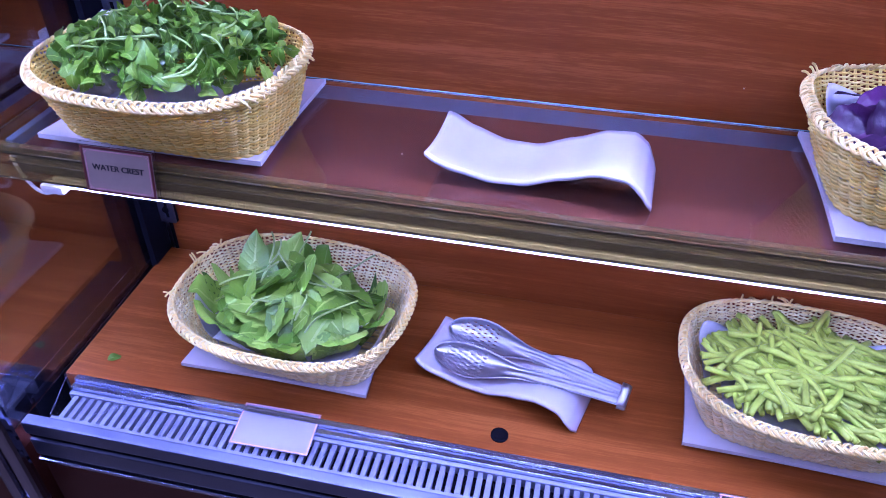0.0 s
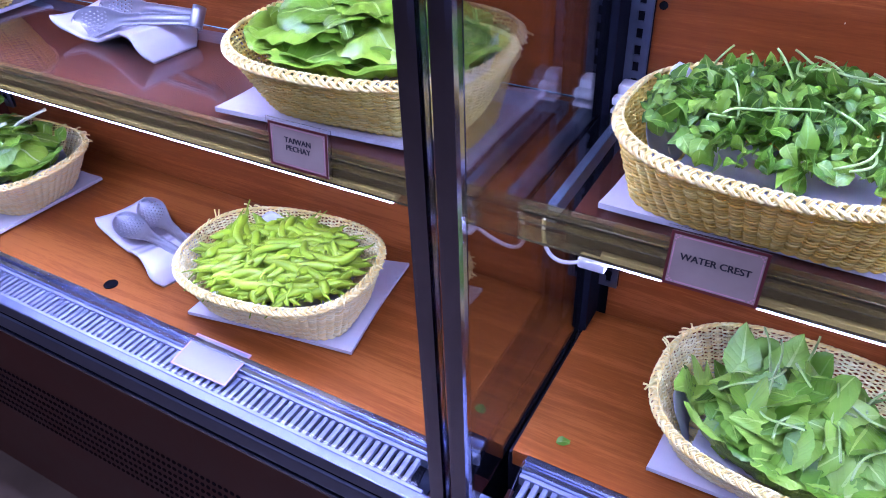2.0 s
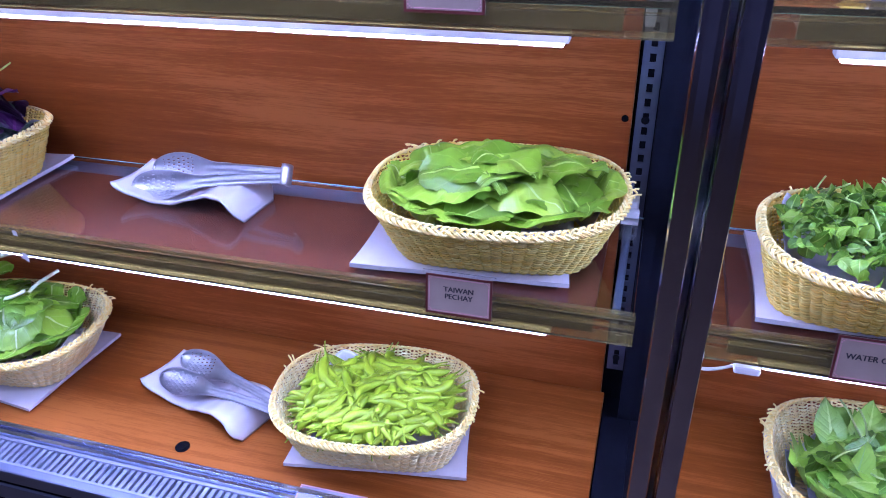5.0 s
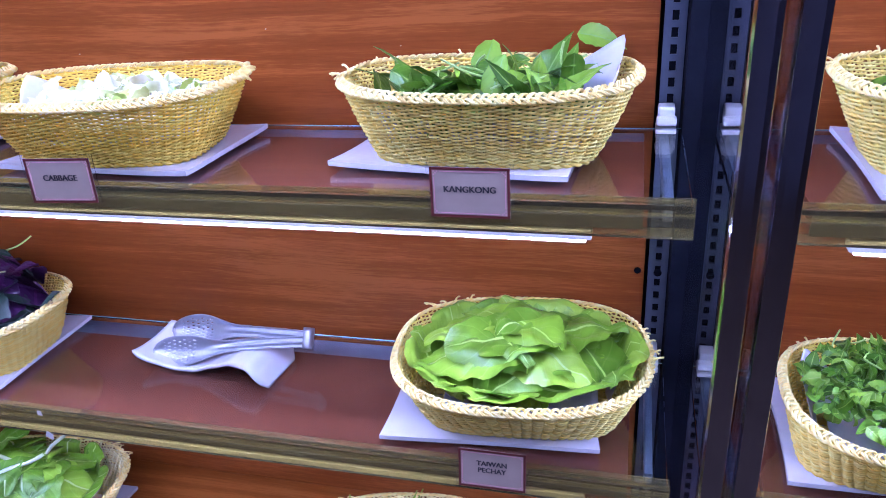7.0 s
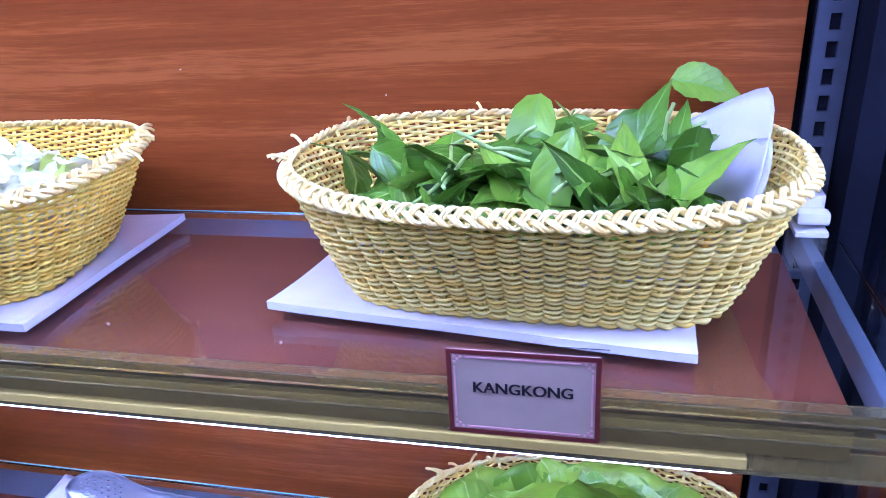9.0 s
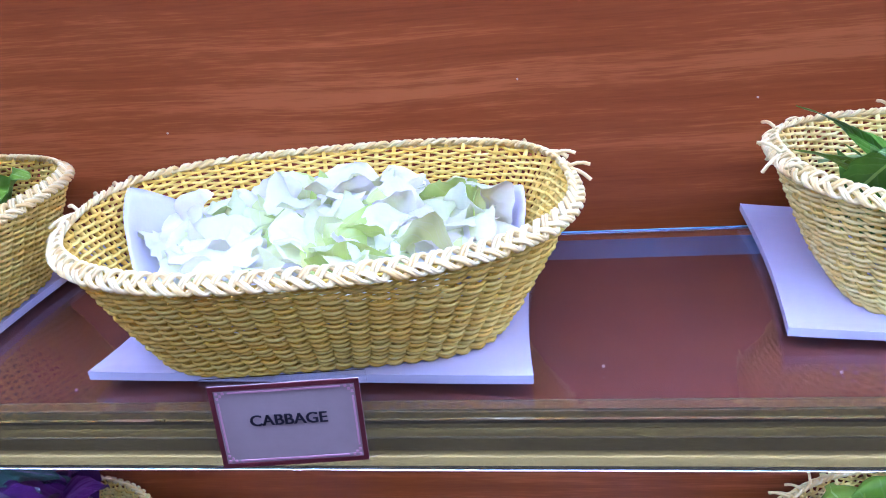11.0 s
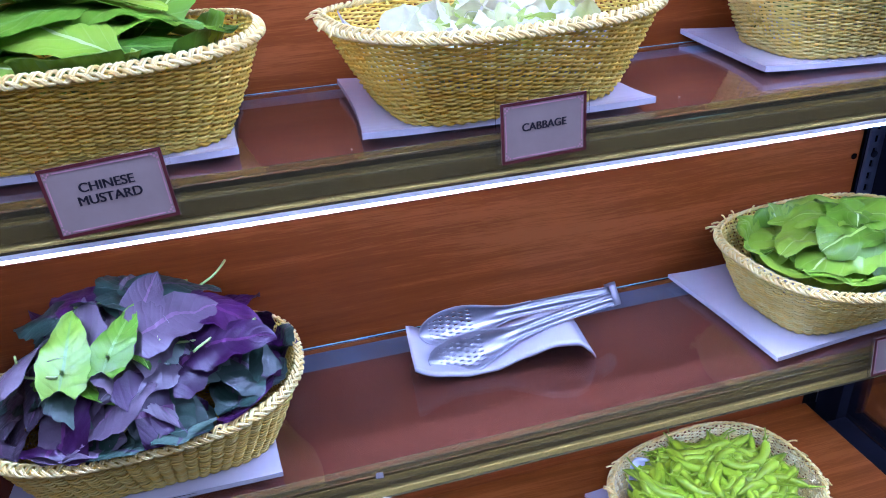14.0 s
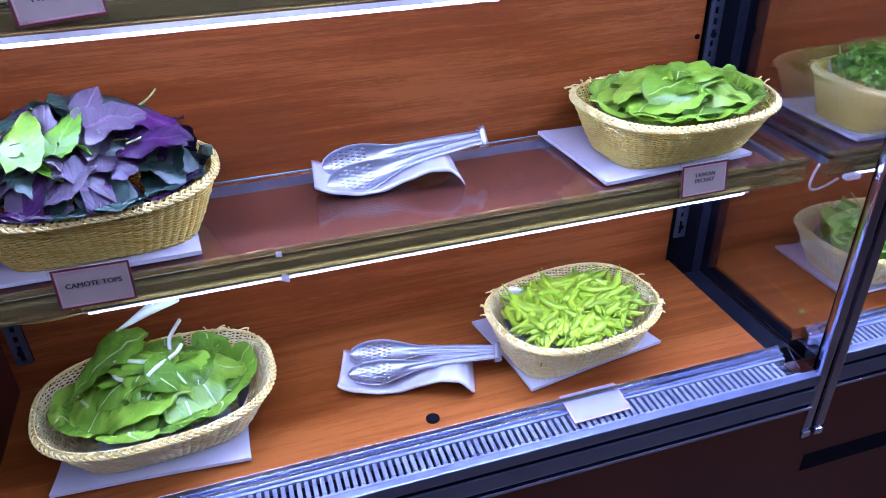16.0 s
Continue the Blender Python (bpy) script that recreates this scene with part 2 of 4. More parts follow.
def merge(pieces):
    vs, fs = [], []
    for v, f in pieces:
        o = len(vs)
        vs += v
        fs += [tuple(i + o for i in q) for q in f]
    return vs, fs


def sheet(fn, nu, nv, thick=0.0):
    """A sheet fn(u, v) -> point, u and v in 0..1, with a thickness downwards."""
    top = [fn(i / nu, j / nv) for i in range(nu + 1) for j in range(nv + 1)]
    idx = lambda i, j: i * (nv + 1) + j
    f = [(idx(i, j), idx(i + 1, j), idx(i + 1, j + 1), idx(i, j + 1)) for i in range(nu) for j in range(nv)]
    if not thick:
        return [list(map(list, top)), f]
    n = len(top)
    bot = [(x, y, z - thick) for x, y, z in top]
    f += [tuple(n + q for q in reversed(face)) for face in f]
    ring = [idx(i, 0) for i in range(nu)] + [idx(nu, j) for j in range(nv)] + [idx(i, nv) for i in range(nu, 0, -1)] + [idx(0, j) for j in range(nv, 0, -1)]
    for s, e in zip(ring, ring[1:] + ring[:1]):
        f.append((s, n + s, n + e, e))
    return [[list(p) for p in top + bot], f]


def thing(name, label, category, m=None, group="", kind=""):
    ob = new(name)
    ob.empty_display_size = 0.02
    if m is not None:
        ob.matrix_world = m
    return tagged(ob, label, category, group, kind)


def lettering(text, size, parent, m, material, name="lettering"):
    cu = bpy.data.curves.new(name, "FONT")
    cu.body, cu.size, cu.align_x, cu.align_y, cu.extrude, cu.space_line = text, size, "CENTER", "CENTER", 0.00015, 1.0
    tmp = new("tmp_text", cu)
    me = bpy.data.meshes.new_from_object(tmp.evaluated_get(bpy.context.evaluated_depsgraph_get()))
    bpy.data.objects.remove(tmp)
    vs = [tuple(v.co) for v in me.vertices]
    fs = [tuple(p.vertices) for p in me.polygons]
    w = size * 0.030
    me = bpy.data.meshes.new(name)
    me.from_pydata([(x + k * w, y, z) for k in (-1, 0, 1) for x, y, z in vs], [], [tuple(i + k * len(vs) for i in f) for k in range(3) for f in fs])
    me.materials.append(material)
    ob = new(name, me)
    ob.parent = parent
    ob.matrix_basis = m
    return ob


# ---- the room ----
def setting(name, bm, material, label, category):
    return tagged(part(name, bm, material), label, category, "", "structure")


setting("floor", box(-4, 4, -4, 0.6, -0.1, 0.0), ROOM_FLOOR, "brown tiled floor of the dining room", "floor")
setting("wall_north", box(-4, 4, 0.55, 0.65, 0, 2.9), ROOM_WALL, "plain plastered wall behind the fridges", "wall")
setting("wall_south", box(-4, 4, -4.1, -4, 0, 2.9), ROOM_WALL, "plain plastered wall of the room", "wall")
setting("wall_west", box(-4.1, -4, -4, 0.55, 0, 2.9), ROOM_WALL, "plain plastered wall of the room", "wall")
setting("wall_east", box(4, 4.1, -4, 0.55, 0, 2.9), ROOM_WALL, "plain plastered wall of the room", "wall")
setting("ceiling", box(-4, 4, -4, 0.55, 2.9, 3.0), CEILING, "plain painted ceiling of the room", "ceiling")
for lx in (-2.4, -0.8, 0.8, 2.4):
    for ly in (-3.3, -2.4):
        d = thing("ceiling_light", "round recessed warm ceiling downlight", "downlight", pose(lx, ly, 2.9), "downlights")
        part("rim", disc(0, 0, -0.004, 0.075, 0.008), STEEL, d)
        part("diffuser", disc(0, 0, -0.010, 0.06, 0.006), LAMP, d)
area("room_light", pose(0, -1.5, 2.86, 0, 0, 0), 5.0, 0.9, 48, (0.76, 0.78, 1.0))

# ---- the two refrigerated cabinets ----
CAB_L = dict(x0=-1.25, x1=0.102, d0=-1.245, d1=0.050, front=-0.125, led=(-1.03, -0.022), shelf=(-1.22, 0.078), name="left")
CAB_R = dict(x0=0.134, x1=1.49, d0=0.143, d1=1.47, front=-0.092, led=(0.225, 1.42), shelf=(0.138, 1.46), name="right")


def cabinet(c):
    x0, x1, fy = c["x0"], c["x1"], c["front"]
    fr = fy - 0.085
    cab = thing("display_fridge", "open display fridge with wood-grain lining and steel trim", "display fridge", pose(0, 0, 0), "display fridges")
    part("back_panel", box(c["d0"] - 0.01, c["d1"] - 0.006 if x1 < 0.5 else x1 - 0.02, 0.200, 0.220, 0.60, 1.95) if x1 < 0.5 else box(0.160, x1 - 0.02, 0.200, 0.220, 0.60, 1.95), WALL_WOOD, cab, "glossy reddish wood-grain back panel")
    part("deck", box(c["d0"], c["d1"], fy, 0.199, 0.672, 0.700, 0.001), DECK_WOOD, cab, "orange-brown wood-grain deck board")
    part("body", box(x0 + 0.002, x1 - 0.002, fy + 0.004, 0.225, 0.08, 0.670), DARK, cab)
    part("kickboard", box(x0 + 0.01, x1 - 0.01, fr + 0.06, 0.2, 0.0, 0.078), DARK, cab)
    part("rear_skin", box(x0, x1, 0.226, 0.25, 0.0, 2.0), DARK, cab)
    part("canopy", box(x0, x1, -0.205, 0.224, 1.86, 2.0, 0.004), FRONT, cab, "dark brown canopy")
    # steel lip between deck and grille
    bm = box(x0 + 0.03, x1 - 0.03, fy - 0.010, fy - 0.0005, 0.680, 0.703, 0.001)
    box(x0 + 0.03, x1 - 0.03, fy - 0.020, fy - 0.0105, 0.680, 0.698, 0.001, bm)
    part("deck_lip", bm, STEEL, cab, "polished steel lip")
    part("front_rail", box(x0, x1, fr - 0.002, fr + 0.014, 0.673, 0.697, 0.003), RAIL, cab, "bluish steel front rail")
    part("rail_recess", box(x0, x1, fr + 0.003, fr + 0.013, 0.6615, 0.6725), DARK, cab)
    part("front_band", box(x0, x1, fr - 0.001, fr + 0.013, 0.6290, 0.6610, 0.003), RAIL, cab, "bluish steel band below the rail")
    part("band_gap", box(x0, x1, fr + 0.003, fr + 0.013, 0.6225, 0.6285), DARK, cab)
    part("trim_strip", box(x0, x1, fr - 0.003, fr + 0.012, 0.6160, 0.6220, 0.002), STEEL, cab, "thin polished trim strip")
    if x1 > 0.5:
        part("vent_slot", box(x0 + 0.03, x0 + 0.26, fr + 0.0005, fr + 0.0018, 0.395, 0.440), DARK, cab, "black ventilation slot")
    pn = part("front_panel", box(x0 + 0.004, x1 - 0.004, fr + 0.002, fy + 0.0035, 0.085, 0.6115), FRONT, cab, "dark reddish-brown front panel")
    bm = bmesh.new()
    for row in range(7):
        for i in range(56):
            px = x0 + 0.30 + i * 0.0125 + (row % 2) * 0.006
            if px < x1 - 0.3:
                disc(px, fr + 0.0015, 0.475 - row * 0.022, 0.0042, 0.002, 8, "y", bm)
    part("perforation", bm, DARK, pn)["kind"] = "stuff"
    # near-black plate under the slats stands in for the shade between them
    part("grille_shade_plate", box(x0 + 0.03, x1 - 0.03, fr + 0.015, fy - 0.021, 0.671, 0.676), DARK, cab)
    gr = part("grille_frame", box(x0 + 0.03, x1 - 0.03, fr + 0.0145, fr + 0.0205, 0.676, 0.692, 0.001), GRILLE, cab)
    part("grille_back_edge", box(x0 + 0.03, x1 - 0.03, fy - 0.0265, fy - 0.0205, 0.676, 0.692, 0.001), GRILLE, cab)
    base = part("slat", box(-0.0034, 0.0034, fr + 0.021, fy - 0.027, 0.682, 0.690, 0.0008), GRILLE, gr)
    n = int((x1 - x0 - 0.08) / 0.0118)
    for i in range(n):
        s = base if i == 0 else new("slat", base.data)
        s.parent = gr
        s.location.x = x0 + 0.042 + i * 0.0118
    # leaning clear strip over the grille
    bm = box(x0 + 0.035, x1 - 0.035, -0.027, 0.027, 0.0, 0.0025)
    st = part("clear_strip", bm, CLEAR, cab, "low clear acrylic strip over the grille")
    st.matrix_basis = Matrix.Translation((0, fr + 0.040, 0.712)) @ Matrix.Rotation(radians(26), 4, "X")
    st.visible_shadow = False
    # slotted uprights
    for sx in ((-1.215, 0.062) if x1 < 0.5 else (0.160, 1.44)):
        bm = bmesh.new()
        w = 0.013
        box(sx - w, sx - 0.004, 0.190, 0.1935, 0.76, 1.84, 0, bm)
        box(sx + 0.004, sx + w, 0.190, 0.1935, 0.76, 1.84, 0, bm)
        for i in range(54):
            z = 0.76 + i * 0.02
            box(sx - 0.004, sx + 0.004, 0.190, 0.1935, z, z + 0.008, 0, bm)
        up = part("slotted_upright", bm, UPRIGHT, cab, "grey slotted steel shelf upright")
        part("channel", box(sx - w, sx + w, 0.1940, 0.1990, 0.76, 1.84), DARK, up)
        for z in (0.785, 1.19, 1.60):
            part("screw", disc(sx, 0.189, z, 0.0055, 0.002, 12, "y"), DARK, up)
    # dark end channels
    if x1 < 0.5:
        part("end_channel", box(0.0765, 0.0985, 0.150, 0.2, 0.672, 1.85), DARK, cab)
        part("end_sill", box(0.052, 0.096, fy, 0.149, 0.66, 0.694), DARK, cab)
    else:
        part("end_channel", box(0.1375, 0.1465, 0.150, 0.2, 0.672, 1.85), DARK, cab)
        part("end_sill", box(0.1385, 0.1425, fy, 0.149, 0.66, 0.694), DARK, cab)
    # glass shelves over brown panels
    for key in ("middle", "top"):
        z = SHELF[key]
        s0, s1 = c["shelf"]
        lo, hi = (s0 + 0.02, s1 - 0.045) if x1 < 0.5 else (s0 + 0.045, s1 - 0.02)
        sh = part("shelf", box(lo, hi, -0.066, 0.130, z - 0.022, z - 0.0085, 0.001), PANEL, cab, "glossy brown shelf panel under glass")
        g = part("glass", box(s0, s1, -0.074, 0.176, z - 0.0075, z - 0.0005, 0.0008), GLASS, sh, "clear glass shelf plate with greenish edge")
        g.visible_shadow = False
        part("edge", box(s0 + 0.001, s1 - 0.001, 0.1762, 0.1775, z - 0.0075, z - 0.0005), TEAL, g, "blue-green polished glass edge")
        part("back_channel", box(lo, hi, 0.1305, 0.170, z - 0.024, z - 0.010, 0.001), RACK, sh, "pale grey metal channel along the shelf's back")
        for bx in (s0 + 0.006, s1 - 0.036):
            part("bracket", box(bx + 0.010, bx + 0.020, -0.05, 0.186, z - 0.030, z - 0.0095, 0.002), RACK, sh, "grey steel shelf bracket")
        ax0, ax1 = (s0, s1 + 0.002) if x1 < 0.5 else (s0 - 0.001, s1)
        prof = [(-0.0835, 0.0075), (-0.0810, 0.0075), (-0.0810, 0.0025), (-0.0660, 0.0025), (-0.0660, 0.0005), (-0.0810, 0.0005), (-0.0810, -0.0105), (-0.0735, -0.0105), (-0.0735, -0.0123), (-0.0810, -0.0123), (-0.0810, -0.0318), (-0.0600, -0.0318), (-0.0600, -0.0338), (-0.0835, -0.0338)]
        bm = bmesh.new()
        ends = [[bm.verts.new((ax, py, z + pz)) for py, pz in prof] for ax in (ax0, ax1)]
        for q in range(len(prof)):
            w = (q + 1) % len(prof)
            bm.faces.new((ends[0][q], ends[0][w], ends[1][w], ends[1][q]))
        bm.faces.new(ends[0][::-1])
        bm.faces.new(ends[1])
        bmesh.ops.recalc_face_normals(bm, faces=bm.faces)
        ac = part("label_channel", bm, ACRYLIC, sh, "yellowed clear acrylic label channel")
        ac.visible_shadow = False
        part("channel_backing", box(lo, hi, -0.0700, -0.0665, z - 0.030, z - 0.0088), BACKING, sh)
        l0, l1 = c["led"]
        if key == "top":
            l0 = -1.20 if x1 < 0.5 else l0
        dz = 0.0018 if x1 < 0.5 else 0.0025
        tb = part("light_housing", box(l0 - 0.006, l1 + 0.006, -0.071, -0.052, z - 0.0425 - dz, z - 0.035, 0.001), WHITE_PLASTIC, sh, "white plastic light strip housing")
        part("light_strip", box(l0, l1, -0.0670, -0.0570, z - 0.0472 - dz, z - 0.0430 - dz, 0.001), UPPER_LED if key == "top" else LED, tb, "glowing cool white strip light")
        for bx in ((s1 - 0.02,) if x1 < 0.5 else (s0 + 0.022,)):
            bm = box(bx - 0.010, bx + 0.010, 0.163, 0.187, z + 0.006, z + 0.030, 0.003)
            box(bx - 0.012, bx + 0.012, 0.150, 0.164, z + 0.010, z + 0.020, 0.003, bm)
            box(bx - 0.012, bx + 0.012, 0.150, 0.186, z + 0.0, z + 0.0045, 0.001, bm)
            part("shelf_clip", bm, WHITE_PLASTIC, sh, "white plastic shelf clip")
    l0, l1 = c["led"]
    e0, e1 = (-1.20, l1) if x1 < 0.5 else (l0, 1.42)
    th = part("canopy_light_housing", box(e0, e1, -0.185, -0.140, 1.848, 1.8598), WHITE_PLASTIC, cab)
    part("light_strip", box(e0, e1, -0.175, -0.150, 1.842, 1.8475, 0.001), TOP_LED, th, "glowing cool white strip light")
    # end glass and posts
    for gx in ((0.0995,) if x1 < 0.5 else (0.1335,)):
        pane = part("end_glass", box(gx - 0.003, gx + 0.003, -0.192, 0.198, 0.696, 1.855, 0.0005), PANE, cab, "clear glass end panel")
        pane.visible_shadow = False
    for px in ((0.094, 0.114) if x1 < 0.5 else (0.122, 0.143)), :
        po = part("post", box(px[0], px[1], -0.212, -0.1935, 0.56, 1.9, 0.006), POST, cab, "polished steel corner post")
        part("foot_cap", box(px[0] + 0.001, px[1] - 0.001, -0.214, -0.192, 0.545, 0.5595, 0.002), STEEL, po)
    ex = x0 + 0.004 if x1 < 0.5 else x1 - 0.004
    part("far_end_wall", box(ex - 0.004, ex + 0.004, -0.19, 0.199, 0.671, 1.855), FRONT, cab, "dark brown end wall")
    return cab


cabinet(CAB_L)
cabinet(CAB_R)

# drain holes are not cut: flat black discs stand in for their shaded inside
for hx, hy in ((-0.577, -0.098), (0.745, -0.066)):
    h = thing("drain_hole", "round drain hole in the deck, its dark inside painted as black discs", "drain hole", pose(hx, hy, 0.700))
    part("rim", disc(0, 0, 0.0008, 0.0115, 0.0016, 24), BORE, h)
    part("bore", disc(0, 0, 0.0020, 0.0085, 0.0008, 24), BORE, h)


# ---- plates, rests, tongs ----
def plate(name, m, w=0.28, d=0.215, label="white rectangular porcelain plate under a wicker basket"):
    def top(u, v):
        a, b = u * 2 - 1, v * 2 - 1
        x = a * w / 2 * (1 - 0.035 * (1 - b * b))
        y = b * d / 2 * (1 - 0.045 * (1 - a * a))
        e = max(abs(a), abs(b))
        return (x, y, 0.0085 + 0.0015 * e ** 6 + 0.003 * (abs(a) * abs(b)) ** 3)
    t = thing("plate", label, "plate", m, "basket plates")
    part("dish", sheet(top, 26, 20, 0.006), CERAMIC, t, smooth=False)
    part("foot_ring", box(-w * 0.36, w * 0.36, -d * 0.34, d * 0.34, 0.0, 0.003), CERAMIC, t)
    return t


def spoon_rest(m, label):
    L = 0.245

    def prof(s):
        pts = ((0, 0.027), (0.12, 0.015), (0.28, 0.0065), (0.42, 0.0085), (0.58, 0.024), (0.72, 0.037), (0.83, 0.038), (0.92, 0.027), (0.97, 0.014), (1.0, 0.0045))
        for (a, za), (b, zb) in zip(pts, pts[1:]):
            if s <= b:
                k = (s - a) / (b - a)
                k = k * k * (3 - 2 * k) * 0.4 + k * 0.6
                return za + (zb - za) * k
        return pts[-1][1]

    def fn(u, v):
        b = v * 2 - 1
        half = 0.052 - 0.012 * math.sin(math.pi * min(1, u * 1.05)) + 0.002 * u
        half *= 1 - 0.30 * max(0, (u - 0.90) / 0.10) ** 2 - 0.10 * max(0, (0.06 - u) / 0.06) ** 2
        x = (u - 0.5) * L - 0.022 * max(0, u - 0.86) / 0.14 * 0.6
        return (x, b * half, prof(u) + 0.006 * b * b * (1 - u))
    t = thing("spoon_rest", label, "spoon rest", m, "spoon rests")
    part("wave", sheet(fn, 48, 12, 0.0048), CERAMIC, t, smooth=True)
    part("foot", box(-0.076, -0.032, -0.022, 0.022, 0.0, 0.0030, 0.0008), CERAMIC, t)
    return t


def tongs(m, label, spread=0.054, leans=(50, 56)):
    """Tongs lying on their side: two channelled arms that widen into perforated heads, joined by a bent spring end."""
    t = thing("tongs", label, "tongs", m, "serving tongs")

    def lean(deg):
        c, q = math.cos(radians(deg)), math.sin(radians(deg))
        return np.array((0, c, q)), np.array((0, -q, c))

    def soft(k):
        k = min(1, max(0, k))
        return k * k * (3 - 2 * k)

    def half(x):
        if x > -0.070:
            return 0.0085 + 0.0155 * soft((0.010 - x) / 0.080)
        return 0.024 * max(0.0, 1 - ((-0.070 - x) / 0.052) ** 2.0) ** 0.5
    for k, sgn in enumerate((-1, 1)):
        up, nrm = lean(leans[k])

        def point(x, b, sgn=sgn, k=k, up=up, nrm=nrm):
            u = min(1, max(0, (0.135 - x) / 0.200))
            w = half(x)
            c = np.array((x, sgn * (0.007 + (spread / 2 - 0.007) * u), 0.034 - (0.011 - 0.006 * k) * u + 0.003 * math.sin(u * 3.1)))
            rib = 0.0018 * math.exp(-(b / 0.30) ** 2) * soft((x + 0.045) / 0.06)
            bowl = 0.0075 * (b * b - 1) * soft((0.04 - x) / 0.09) * (w / 0.024) + 0.0028 * abs(b) ** 6
            return tuple(c + up * b * w + nrm * (bowl + rib))
        nx, ny = 112, 33
        verts = [point(0.135 - i / nx * 0.2566, j / ny * 2 - 1) for i in range(nx + 1) for j in range(ny + 1)]
        faces = []
        for i in range(nx):
            for j in range(ny):
                b = (j + 0.5) / ny * 2 - 1
                if 78 < i < 106 and abs(b) < 0.80 and i % 4 in (1, 2) and (j + 2 * ((i // 4) % 2)) % 4 == 1:
                    continue
                q = i * (ny + 1) + j
                faces.append((q, q + ny + 1, q + ny + 2, q + 1))
        arm = part("arm", (verts, faces), TONG, t, "steel arm widening into a perforated head", smooth=True)
        so = arm.modifiers.new("thickness", "SOLIDIFY")
        so.thickness = 0.0010
        rim = [point(x, 1.0) for x in np.linspace(0.03, -0.1216, 40)] + [point(x, -1.0) for x in np.linspace(-0.1216, 0.03, 40)]
        part("rolled_edge", tube(rim, 0.0009, 6), TONG, arm, smooth=True)

    def loop(u, v):
        a = (u - 0.5) * math.pi
        up, nrm = lean(sum(leans) / 2)
        return tuple(np.array((0.131 + 0.012 * math.cos(a) ** 0.5 if math.cos(a) > 0 else 0.131, 0, 0.036)) + nrm * 0.009 * math.sin(a) + up * (v - 0.5) * 0.030)
    part("spring", sheet(loop, 16, 4, 0.0012), TONG, t, smooth=True)
    return t


# ---- baskets ----
def ring(a, b, n, m=2.5):
    """Evenly spaced points and outward normals on a rounded oblong."""
    th = np.linspace(0, 2 * math.pi, 720, endpoint=False)
    c, s = np.cos(th), np.sin(th)
    x, y = a * np.sign(c) * np.abs(c) ** (2 / m), b * np.sign(s) * np.abs(s) ** (2 / m)
    p = np.stack([x, y], 1)
    seg = np.linalg.norm(np.roll(p, -1, 0) - p, axis=1)
    cum = np.concatenate([[0], np.cumsum(seg)])
    want = np.linspace(0, cum[-1], n, endpoint=False)
    px = np.interp(want, cum, np.append(x, x[0]))
    py = np.interp(want, cum, np.append(y, y[0]))
    tx, ty = np.roll(px, -1) - np.roll(px, 1), np.roll(py, -1) - np.roll(py, 1)
    ln = np.hypot(tx, ty)
    return px, py, ty / ln, -tx / ln


RIM_SHAPE = 2.6


